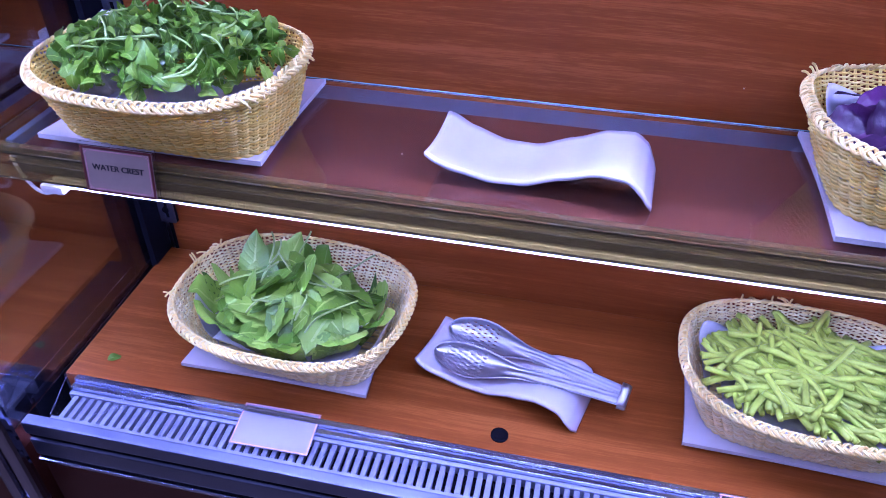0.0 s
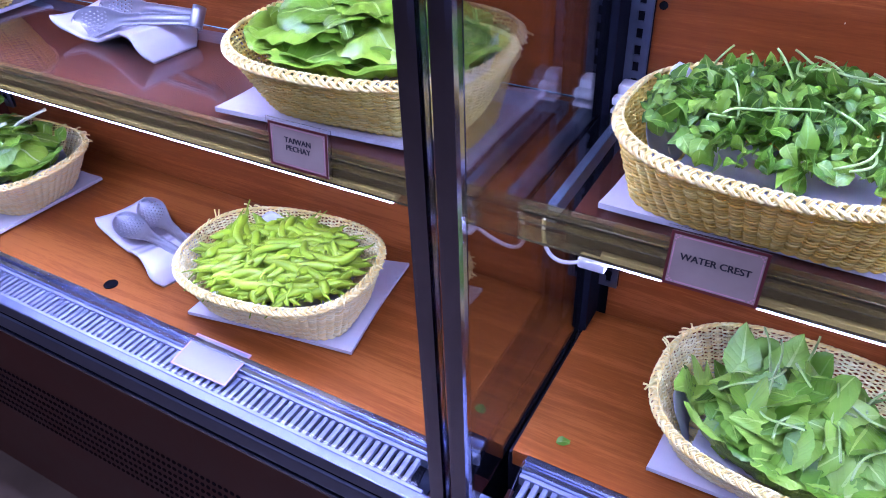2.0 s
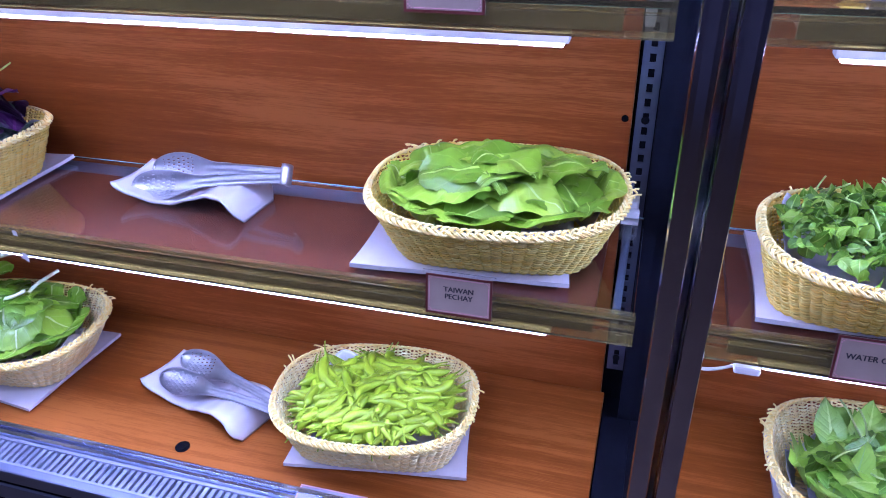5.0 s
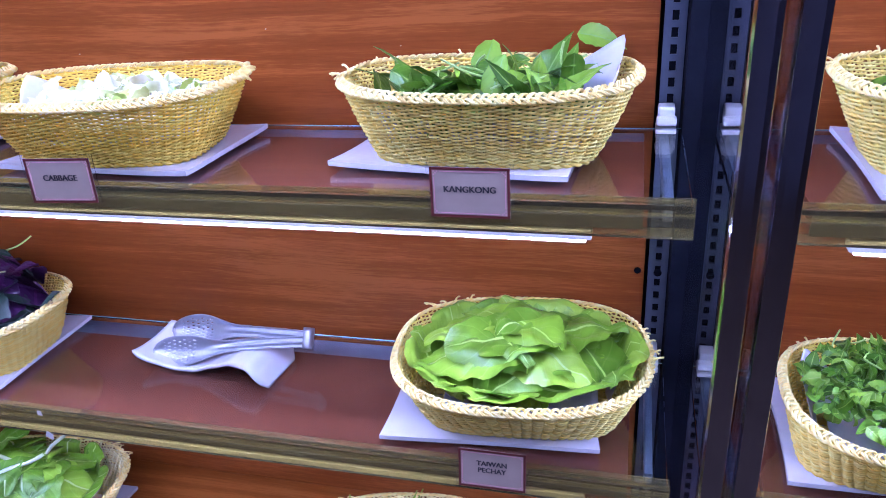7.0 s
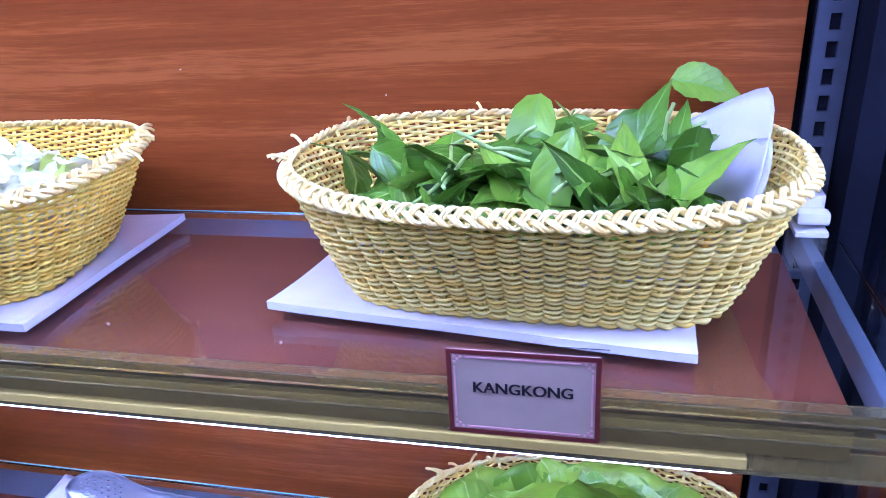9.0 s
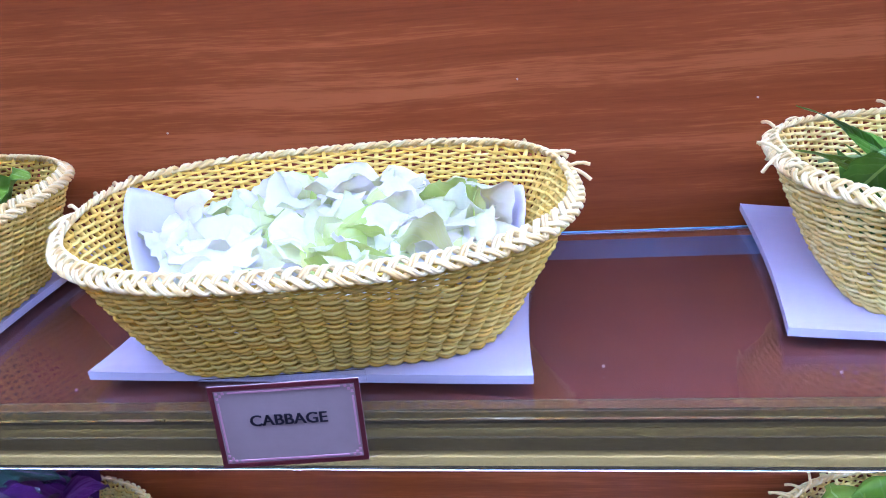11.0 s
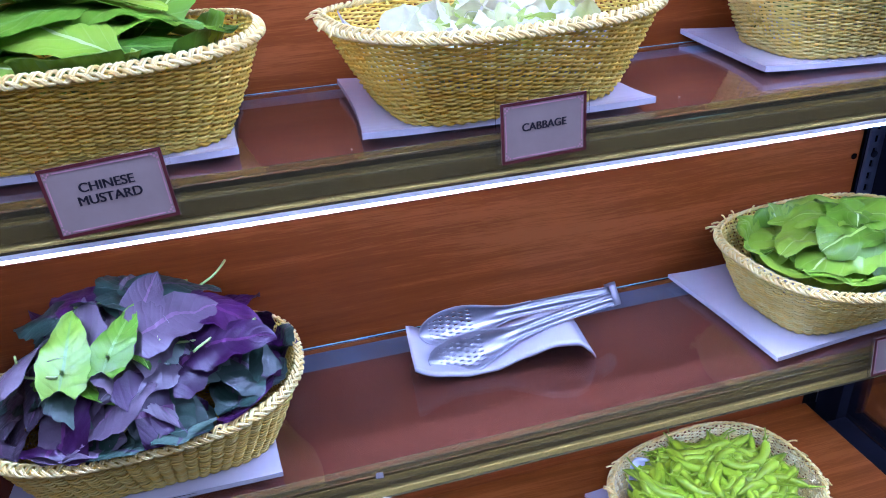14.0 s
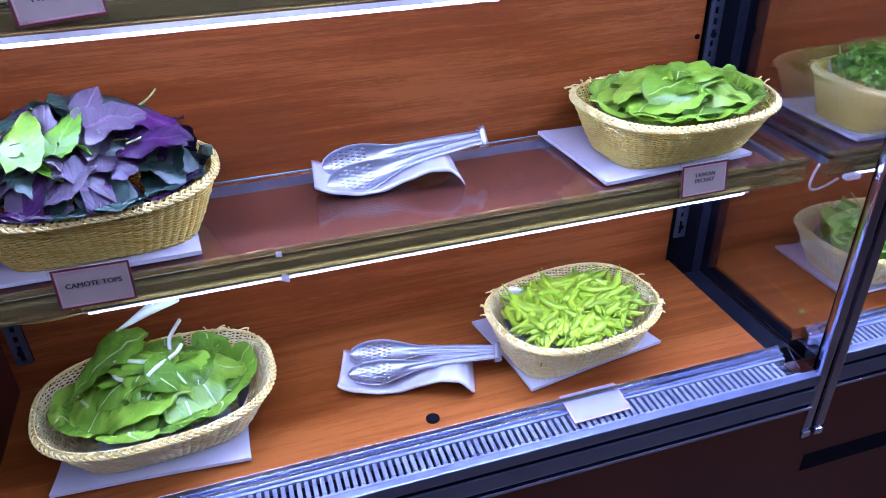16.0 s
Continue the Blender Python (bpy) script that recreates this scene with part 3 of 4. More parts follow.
def basket(m, label, material, a1=0.160, b1=0.116, H=0.083, a0=0.118, b0=0.070, seed=1, fray=(0.40,)):
    rnd = random.Random(seed)
    t = thing("basket", label, "basket", m, "wicker baskets")
    stakes, rows, per = 64, 38, 4
    n = stakes * per
    foot, head = ring(a0, b0, n, 4.2), ring(a1, b1, n, RIM_SHAPE)
    low, top = np.stack(foot[:2], 1), np.stack(head[:2], 1)
    nlow, ntop = np.stack(foot[2:], 1), np.stack(head[2:], 1)
    rise = 0.004 * np.abs(top[:, 0] / a1) ** 3
    idx = np.arange(n)

    def lift(x, a):
        return 0.004 * abs(x / a) ** 3

    def wall(k):
        kk = k ** 0.85
        return low * (1 - kk) + top * kk, nlow * (1 - kk) + ntop * kk
    pieces = []
    for r in range(rows):
        k = (0.004 + (H - 0.0055) * r / (rows - 1)) / H
        p, nr = wall(k)
        wave = np.cos(idx * math.pi / per + math.pi * (r % 2))
        off = 0.0033 * np.sign(wave) * np.abs(wave) ** 0.75 + 0.0005 * np.sin(idx * 0.37 + r) + rnd.uniform(-0.0003, 0.0003)
        hz = H * k + rise * k + 0.0005 * np.sin(idx * 0.053 + r * 0.4 + seed) + 0.0003 * np.sin(idx * 0.21 + r * 2.1)
        v, f = tube(np.stack([p[:, 0] + nr[:, 0] * off, p[:, 1] + nr[:, 1] * off, hz], 1), 0.00112, 5, True)
        v = [(x, y, hz[q // 5] + (z - hz[q // 5]) * 1.12) for q, (x, y, z) in enumerate(v)]
        pieces.append((v, f))
    part("weave", merge(pieces), material, t, smooth=True)["kind"] = "stuff"
    pieces = []
    for i in range(0, n, per):
        pts = []
        for k in np.linspace(0, 1, 5):
            p = wall(k)[0][i]
            pts.append((p[0], p[1], 0.001 + H * k + rise[i] * k))
        pieces.append(tube(pts, 0.0017, 6))
    part("staking", merge(pieces), material, t, smooth=True)["kind"] = "stuff"
    # plaited rim: three pairs of strands
    n = 528
    turns = 33
    px, py, nx, ny = ring(a1 + 0.002, b1 + 0.002, n, RIM_SHAPE)
    pieces = []
    for s in range(3):
        for pair in (-0.30, 0.30):
            ph = np.arange(n) / n * 2 * math.pi * turns + s * 2 * math.pi / 3 + pair + 0.25 * np.sin(np.arange(n) * 0.06 + s + seed)
            o, z = 0.0044 * np.sin(ph), 0.0017 * np.sin(2 * ph)
            pieces.append(tube(np.stack([px + nx * o, py + ny * o, H + 0.0012 + lift(px, a1) + z - 0.7 * o], 1), 0.00125, 5, True))
    part("plaited_rim", merge(pieces), RIM, t, smooth=True)
    # plaited foot
    px, py, nx, ny = ring(a0 + 0.002, b0 + 0.002, 320, 4.2)
    pieces = []
    for s in range(2):
        ph = np.arange(320) / 320 * 2 * math.pi * 30 + s * math.pi
        pieces.append(tube(np.stack([px + nx * 0.0022 * np.sin(ph), py + ny * 0.0022 * np.sin(ph), 0.0035 + 0.0018 * np.cos(ph)], 1), 0.0021, 5, True))
    part("plaited_foot", merge(pieces), material, t, smooth=True)
    # woven bottom
    pieces = []
    for i in range(-9, 10):
        y = i * b0 / 10.5
        half = a0 * (1 - abs(y / b0) ** 4.2) ** (1 / 4.2)
        xs = np.linspace(-half, half, 30)
        pieces.append(tube(np.stack([xs, np.full(30, y), 0.0035 + 0.0016 * np.sin(xs * 240 + i * math.pi)], 1), 0.0034, 4))
    part("bottom", merge(pieces), material, t, smooth=True)["kind"] = "stuff"
    # frayed strand ends
    pieces = []
    px, py, nx, ny = ring(a1, b1, 200, RIM_SHAPE)
    for i in range(9 * len(fray)):
        side = fray[i % len(fray)]
        k = int((side + rnd.uniform(-0.07, 0.07)) * 200) % 200
        ln, dr = rnd.uniform(0.009, 0.024), rnd.choice((-1, 1)) * rnd.uniform(0.2, 0.9)
        tx, ty = -ny[k], nx[k]
        base = V3((px[k], py[k], H + lift(px[k], a1) + 0.002))
        way = V3((nx[k] * 0.6 + tx * dr, ny[k] * 0.6 + ty * dr, rnd.uniform(0.1, 0.75))).normalized()
        pts = [base + way * ln * q + V3((0, 0, -0.010 * q * q)) for q in np.linspace(0, 1, 5)]
        part("frayed_end", tube(pts, 0.0013, 5), RIM, t, smooth=True)
    return t


def napkin(m, label, flaps, a1=0.160, b1=0.116, seed=0):
    """A paper napkin in the basket: a crumpled sheet below, and corners that stand along the wall."""
    rnd = random.Random(seed)
    o1 = rnd.uniform(0, 9)
    t = thing("napkin", label, "napkin", m, "basket napkins")

    def low(u, v):
        x, y = u * 2 - 1, v * 2 - 1
        return (x * a1 * 0.62, y * b1 * 0.55, 0.014 + 0.010 * (x * x + y * y) + 0.004 * noise.noise(V3((x * 3 + o1, y * 3, 0))))
    part("sheet", sheet(low, 16, 12, 0.0008), PAPER, t, smooth=True)
    for k, (deg, span, high) in enumerate(flaps):
        def flap(u, v, deg=deg, span=span, high=high, k=k):
            a = radians(deg + (u - 0.5) * span)
            top = 0.030 + (high - 0.030) * (1 - abs(2 * u - 1) ** 1.4 * 0.75)
            h = 0.012 + (top - 0.012) * v
            g = 0.70 + 0.22 * min(1, h / 0.082) ** 0.9 + 0.05 * max(0, h - 0.082) / 0.03
            c, q = math.cos(a), math.sin(a)
            r = (abs(c) ** 2.9 + abs(q) ** 2.9) ** (-1 / 2.9)
            wob = 1 + 0.035 * noise.noise(V3((u * 3 + k * 5 + o1, v * 2, 1)))
            return (a1 * g * c * r * wob - 0.006 * c, b1 * g * q * r * wob - 0.006 * q, h)
        part("corner", sheet(flap, 16, 10, 0.0007), PAPER, t, smooth=True)
    return t


# ---- leaves and pods ----
def leaf_mesh(name, length, width, material, shape="ovate", bend=0.25, fold=0.25, wave=0.05, seed=0, nu=12, nv=8, crinkle=0.05):
    rnd = random.Random(seed)
    ph = rnd.uniform(0, 6)
    bm = bmesh.new()
    uvl = bm.loops.layers.uv.new("UVMap")
    grid = {}

    def outline(u):
        if shape == "ovate":
            return math.sin(math.pi * min(1, u ** 0.72)) ** 0.85
        if shape == "round":
            return math.sin(math.pi * u) ** 0.55
        if shape == "heart":
            return (0.55 + 0.9 * u) * (1 - u) ** 0.75 * 1.25 if u > 0.04 else 0.35
        if shape == "spear":
            return math.sin(math.pi * u ** 0.62) ** 1.05
        return (0.16 + 0.84 * max(0, (u - 0.15) / 0.85) ** 0.8) * (1 - max(0, u - 0.72) ** 2 * 11) ** 0.5 if u < 0.995 else 0.15
    for i in range(nu + 1):
        u = i / nu
        w = max(0.02, outline(u).real if isinstance(outline(u), complex) else outline(u)) * width / 2
        ang = bend * (u - 0.25) * 2
        x = length * (u - 0.5)
        zc = -bend * length * (u - 0.35) ** 2 * 1.6
        for j in range(nv + 1):
            v = j / nv * 2 - 1
            z = zc + fold * abs(v) * w - 0.35 * fold * v * v * w
            z += wave * width * abs(v) ** 1.5 * math.sin(u * 11 + v * 2.2 + ph) * 0.5
            z += 0.018 * width * math.sin(u * 31 + abs(v) * 5)
            z += crinkle * width * noise.noise(V3((x * 60 + seed * 3.1, v * w * 60, seed * 1.7)))
            edge = 1 + (0.05 * math.sin(u * 37 + ph) if abs(v) > 0.9 else 0)
            grid[i, j] = bm.verts.new((x - abs(v) * w * 0.15, v * w * edge, z))
    for i in range(nu):
        for j in range(nv):
            f = bm.faces.new((grid[i, j], grid[i + 1, j], grid[i + 1, j + 1], grid[i, j + 1]))
            f.smooth = True
            for lo, (a, b) in zip(f.loops, ((i, j), (i + 1, j), (i + 1, j + 1), (i, j + 1))):
                lo[uvl].uv = (a / nu, b / nv)
    me = bpy.data.meshes.new(name)
    bm.to_mesh(me)
    bm.free()
    me.materials.append(material)
    return me


def pod_mesh(name, length, radius, material, curve=0.25, seed=0, taper=True, stem=None):
    rnd = random.Random(seed)
    pts, rr = [], []
    for u in np.linspace(0, 1, 11):
        a = curve * (u - 0.5)
        pts.append((length * (u - 0.5), curve * length * (u - 0.5) ** 2 * 1.2 + 0.04 * length * math.sin(u * 5 + seed), 0.02 * length * math.sin(u * 7 + seed)))
        if taper:
            rr.append(radius * max(0.06, (1 - (1 - min(1, u * 5.0)) ** 2) ** 0.5 * (1 - max(0, u - 0.66) / 0.34) ** 0.5))
        else:
            rr.append(radius * (1 - 0.12 * abs(u - 0.5)) * (1 + 0.05 * math.sin(u * 30)))
    me = bpy.data.meshes.new(name)
    pieces = [tube(pts, rr, 7)]
    if stem:
        b = V3(pts[0])
        pieces.append(tube([b + V3((0.003, 0, 0)), b + V3((-0.008, 0.001, 0.002)), b + V3((-0.015, 0.003, 0.004)), b + V3((-0.022, 0.006, 0.006))], [0.0034, 0.0016, 0.0011, 0.0012], 5))
    v, f = merge(pieces)
    me.from_pydata([tuple(q) for q in v], [], f)
    me.materials.append(material)
    me.polygons.foreach_set("use_smooth", [True] * len(me.polygons))
    return me


def heap(name, label, category, m, meshes, count, a, b, base, crown, seed, tilt=28, piece="leaf", flat=False, lift=0.0, size=(0.85, 1.15), yaw=None, stems=None, nstems=0, layers=3):
    """A loose heap on a mound inside a basket: the pieces lie in layers on a dome."""
    rnd = random.Random(seed)
    t = thing(name, label, category, m, "vegetables")
    dome = lambda x, y: base + crown * max(0.0, 1 - (x / a) ** 2 - (y / b) ** 2)
    for i in range(count):
        for _ in range(40):
            x, y = rnd.uniform(-a, a), rnd.uniform(-b, b)
            if (x / a) ** 2 + (y / b) ** 2 < 1:
                break
        layer = (i % layers) / layers
        x, y = x * (1 - 0.38 * layer), y * (1 - 0.38 * layer)
        z = dome(x, y) * (0.72 + 0.28 * (1 - layer)) + lift + rnd.uniform(-0.004, 0.006)
        z = max(z, 0.034)
        yw = rnd.uniform(0, 360) if yaw is None else yaw + rnd.gauss(0, 38)
        sx, sy = (rnd.gauss(0, tilt) * (1 - layer * 0.7), rnd.gauss(0, tilt) * (1 - layer * 0.7)) if not flat else (rnd.choice((0, 180)) + rnd.gauss(0, 24), rnd.gauss(0, tilt))
        me = meshes[rnd.randrange(len(meshes))]
        k = rnd.uniform(*size)
        if base < 0.085 and z < 0.090 and not flat:
            # keep low pieces clear of the basket's sloping wall
            g = (z / 0.083) ** 0.85
            reach = k * max(v.co.x for v in me.vertices)
            ex, ey = reach * abs(math.cos(radians(yw))), reach * abs(math.sin(radians(yw)))
            mx, my = max(0.006, min(a, 0.108 + 0.044 * g - ex)), max(0.003, 0.062 + 0.040 * g - ey)
            x, y = min(mx, max(-mx, x)), min(my, max(-my, y))
        if flat:
            # keep both ends of a pod inside the rim
            reach = k * max(v.co.x for v in me.vertices)
            ex, ey = reach * abs(math.cos(radians(yw))), reach * abs(math.sin(radians(yw)))
            for _ in range(12):
                if ((abs(x) + ex) / 0.143) ** 2 + ((abs(y) + ey) / 0.106) ** 2 < 1:
                    break
                x, y = x * 0.88, y * 0.88
        ob = new(piece, me)
        ob.parent = t
        ob.matrix_basis = pose(x, y, z, sx, sy, yw) @ Matrix.Scale(k, 4)
    for i in range(nstems):
        x, y = rnd.uniform(-a, a) * 0.75, rnd.uniform(-b, b) * 0.75
        ob = new("stem", stems[i % len(stems)])
        ob.parent = t
        ob.matrix_basis = pose(x, y, dome(x, y) + 0.008 + lift, rnd.gauss(0, 10), rnd.gauss(-12, 22), rnd.uniform(0, 360))
    return t


def outline_of(shape, u):
    if shape == "heart":
        return math.sin(math.pi * (0.13 + 0.87 * u) ** 0.80) ** 0.80 if u < 0.999 else 0.0
    if shape == "paddle":
        return 0.16 + 0.84 * math.sin(math.pi * min(1, max(0, (u - 0.16) / 0.84)) ** 0.85) ** 0.62 if u > 0.16 else 0.16
    return math.sin(math.pi * u ** 0.72) ** 0.85


def draped_leaf(parent, rnd, dome, a, b, x, y, z, yaw, length, width, material, shape, tip=0.0, roll=0.0, nu=24, nv=14, crinkle=0.05, veins=6.0):
    """One broad leaf laid over what is below it: it follows the mound and has its own curl, ruffle and veins."""
    ca, sa = math.cos(radians(yaw)), math.sin(radians(yaw))
    ph, sd = rnd.uniform(0, 6), rnd.uniform(0, 50)
    bend, fold = rnd.uniform(0.05, 0.40), rnd.uniform(-0.10, 0.30)
    verts, faces, uvs = [], [], []
    for i in range(nu + 1):
        u = i / nu
        w = max(0.015, outline_of(shape, u)) * width / 2
        for j in range(nv + 1):
            v = j / nv * 2 - 1
            lx = length * (u - 0.5) - abs(v) * w * 0.15 + (0.10 * width * (1 - abs(v)) if shape == "heart" and u < 0.2 else 0)
            ly = v * w * (1 + (0.05 * math.sin(u * 33 + ph) if abs(v) > 0.9 else 0)) + 0.05 * length * math.sin(u * 2.4 + ph)
            gx, gy = x + lx * ca - ly * sa, y + lx * sa + ly * ca
            h = dome(gx, gy) + z + lx * tip + ly * roll
            h += fold * abs(v) * w * 0.6 - bend * length * (u - 0.4) ** 2 * 0.6
            h += 0.09 * width * abs(v) ** 2 * math.sin(u * 9 + v * 1.7 + ph) * 0.6
            h += 0.020 * width * abs(math.sin(math.pi * (u * veins - abs(v) * 2)))
            h += crinkle * width * noise.noise(V3((lx * 45 + sd, ly * 45, sd)))
            out = math.hypot(gx / a, gy / b)
            if out > 1.0:
                tuck = (1.0 + 0.25 * (out - 1.0)) / out
                gx, gy = gx * tuck, gy * tuck
            if out > 0.92:
                h = max(h, 0.094 + 0.010 * noise.noise(V3((gx * 30, gy * 30, sd))))
            elif out > 0.70:
                h = max(h, 0.032 + 0.062 * ((out - 0.70) / 0.22) ** 1.5)
            verts.append((gx, gy, h))
            uvs.append((u, j / nv))
    for i in range(nu):
        for j in range(nv):
            q = i * (nv + 1) + j
            faces.append((q, q + nv + 1, q + nv + 2, q + 1))
    me = bpy.data.meshes.new("leaf")
    me.from_pydata(verts, [], faces)
    layer = me.uv_layers.new(name="UVMap")
    for lo in me.loops:
        layer.data[lo.index].uv = uvs[lo.vertex_index]
    me.materials.append(material)
    me.polygons.foreach_set("use_smooth", [True] * len(me.polygons))
    ob = new("leaf", me)
    ob.parent = parent
    return ob


def drape(name, label, category, m, count, a, b, base, crown, seed, choose, length, ratio, shape, yaw=None, scatter=40, tilt=0.10, deep=0.020, reach=0.62, stems=None, nstems=0, **kw):
    """Broad leaves laid one over the other, the outer ones first, on a mound in a basket."""
    rnd = random.Random(seed)
    t = thing(name, label, category, m, "vegetables")
    dome = lambda x, y: base + crown * max(-0.15, 1 - (x / a) ** 2 - (y / b) ** 2)
    for i in range(count):
        k = i / max(1, count - 1)
        r = reach * (1 - k) ** 0.5
        th = i * 2.39996 + rnd.uniform(-0.3, 0.3)
        x, y = a * r * math.cos(th), b * r * math.sin(th) - 0.09 * b
        yw = (math.degrees(th) + rnd.gauss(0, scatter)) if yaw is None else yaw + rnd.gauss(0, scatter) + rnd.choice((0, 180))
        ln = rnd.uniform(*length)
        draped_leaf(t, rnd, dome, a, b, x, y, deep * (k - 0.5), yw, ln, ln * ratio * rnd.uniform(0.88, 1.12), choose(x / a, y / b, rnd), shape, rnd.gauss(0, tilt), rnd.gauss(0, tilt), **kw)
    for i in range(nstems):
        x, y = rnd.uniform(-a, a) * 0.6, rnd.uniform(-b, b) * 0.6
        ob = new("stem", stems[i % len(stems)])
        ob.parent = t
        ob.matrix_basis = pose(x, y, dome(x, y) + deep * 0.5 + 0.006, rnd.gauss(0, 10), rnd.gauss(-6, 12), rnd.uniform(0, 360))
    return t


GREEN = leafy("green_leaf", (0.045, 0.12, 0.007), (0.118, 0.25, 0.013), (0.24, 0.40, 0.030), (0.18, 0.33, 0.06))
DEEP = leafy("deep_leaf", (0.038, 0.105, 0.005), (0.120, 0.26, 0.010), (0.28, 0.45, 0.035), (0.30, 0.43, 0.08))
SOFT = leafy("soft_leaf", (0.105, 0.24, 0.018), (0.240, 0.42, 0.036), (0.40, 0.58, 0.090), (0.36, 0.52, 0.10))
LIME = leafy("lime_leaf", (0.095, 0.200, 0.008), (0.200, 0.350, 0.017), (0.33, 0.49, 0.038), (0.40, 0.56, 0.14), rib=0.038, veins=7.0)
PURPLE = leafy("purple_leaf", (0.014, 0.004, 0.022), (0.038, 0.008, 0.048), (0.090, 0.018, 0.100), (0.09, 0.024, 0.09), rough=0.36)
MAUVE = leafy("mauve_leaf", (0.060, 0.042, 0.060), (0.105, 0.080, 0.105), (0.19, 0.16, 0.18), (0.17, 0.10, 0.16), veins=9.0)
DUSK = leafy("grey_green_leaf", (0.014, 0.040, 0.024), (0.036, 0.070, 0.048), (0.095, 0.150, 0.105), (0.08, 0.06, 0.09))
CHARD = leafy("pechay_leaf", (0.075, 0.18, 0.007), (0.175, 0.33, 0.014), (0.32, 0.49, 0.036), (0.50, 0.62, 0.28), rib=0.045, veins=6.0)
PALE = leafy("cabbage_leaf", (0.74, 0.84, 0.24), (0.93, 0.94, 0.62), (0.98, 0.97, 0.90), (0.96, 0.96, 0.88), rib=0.10, through_light=0.5)
HEART = leafy("cabbage_heart_leaf", (0.58, 0.74, 0.12), (0.76, 0.86, 0.28), (0.90, 0.93, 0.58), (0.90, 0.93, 0.66), rib=0.08, through_light=0.45)
STALK = plain("pale_stalk", (0.33, 0.47, 0.13), 0.4, vary=0.2)
WHITE_STALK = plain("white_stalk", (0.70, 0.76, 0.58), 0.4, vary=0.12)
CHILLI = plain("chilli_skin", (0.31, 0.45, 0.012), 0.32, vary=0.22, scale=14)
BEAN = plain("bean_skin", (0.40, 0.52, 0.055), 0.38, vary=0.25, scale=25)

L_PECH = [leaf_mesh("leaf", 0.140, 0.104, CHARD, "ovate", 0.24, 0.16, 0.06, 20 + n, 22, 14, 0.045) for n in range(2)]
L_KANG = [leaf_mesh("leaf", 0.078 + 0.012 * s, 0.026 + 0.002 * s, GREEN if s % 2 else DEEP, "spear", 0.2, 0.35, 0.08, 30 + s, 16, 8) for s in range(4)]
L_CRESS = [leaf_mesh("leaf", 0.026, 0.017, DEEP, "ovate", 0.40, 0.35, 0.08, 40 + s, 7, 6) for s in range(3)] + [leaf_mesh("leaf", 0.036, 0.021, GREEN, "ovate", 0.4, 0.4, 0.10, 47, 8, 6)]
L_CAM = [leaf_mesh("leaf", 0.108, 0.066, PURPLE, "ovate", 0.40, 0.18, 0.09, 60 + n, 18, 12, 0.06) for n in range(4)] + [leaf_mesh("leaf", 0.105, 0.064, MAUVE, "ovate", 0.40, 0.20, 0.09, 64 + n, 18, 12, 0.06) for n in range(2)]
L_CAM += [leaf_mesh("leaf", 0.105, 0.062, DUSK, "ovate", 0.40, 0.20, 0.09, 67 + n, 18, 12, 0.06) for n in range(2)] + [leaf_mesh("leaf", 0.108, 0.056, GREEN, "ovate", 0.40, 0.22, 0.09, 69 + n, 18, 12, 0.06) for n in range(2)]
L_CAB = [leaf_mesh("leaf", 0.058, 0.048, HEART if s == 1 else PALE, "round", 0.5, 0.4, 0.20, 70 + s, 16, 12, 0.16) for s in range(5)]
S_CRESS = [pod_mesh("stem", 0.036 + 0.008 * s, 0.0011, STALK, 0.5, s, False) for s in range(3)]
S_LONG = [pod_mesh("stem", 0.085, 0.0014, STALK, 0.25, s, False) for s in range(3)]
S_WHITE = [pod_mesh("stem", 0.075, 0.0034, WHITE_STALK, 0.2, s, False) for s in range(3)]
P_CHIL = [pod_mesh("chilli", 0.066 + 0.004 * s, 0.0078, CHILLI, 0.15 + 0.12 * s, s, True, True) for s in range(5)]
P_BEAN = [pod_mesh("bean", 0.084 + 0.010 * s, 0.0040, BEAN, 0.12 * s, s, False) for s in range(4)]



def camote_leaf(x, y, r):
    if abs(x) < 0.34 and -0.5 < y < 0.25 and r.random() < 0.6:
        return r.choice((DEEP, MAUVE, MAUVE, DUSK))
    if y > 0.25:
        return r.choice((DUSK, DUSK, PURPLE, PURPLE))
    if x > 0.30:
        return r.choice((PURPLE, PURPLE, DUSK))
    return r.choice((MAUVE, MAUVE, PURPLE, DUSK))


# ---- things on the shelves ----
Z0, Z1, Z2 = SHELF["deck"], SHELF["middle"], SHELF["top"]
UP = 0.0095


def setup(px, py, pyaw, z, bx, by, byaw, w, d, material, what, seed, **kw):
    plate("plate", pose(px, py, z, 0, 0, pyaw), w, d)
    tint = {"straw_strands": "straw-coloured", "cream_strands": "cream", "pale_strands": "pale cream", "yellow_strands": "golden yellow"}[material.name]
    bm = pose(bx, by, z + UP, 0, 0, byaw)
    basket(bm, "%s woven wicker basket holding %s" % (tint, what), material, seed=seed, **kw)
    return bm


# top shelf
b = setup(-0.168, 0.075, -7, Z2, -0.143, 0.060, -3, 0.278, 0.205, CREAM, "water spinach leaves", 1, fray=(0.38, 0.5), a1=0.165, b1=0.106, a0=0.122)
SPINACH = heap("water_spinach", "loose green water spinach leaves in a basket", "water spinach", b, L_KANG, 96, 0.132, 0.074, 0.060, 0.022, 1, 40, stems=S_LONG, nstems=9)
napkin(b, "white paper napkin lining a wicker basket", [(4, 110, 0.096), (26, 84, 0.118), (180, 60, 0.05)], seed=1)
b = setup(-0.610, 0.045, -2, Z2, -0.606, 0.028, 7, 0.28, 0.195, YELLOW, "cut white cabbage", 2, fray=(0.47, 0.08), a1=0.160, b1=0.112, a0=0.108)
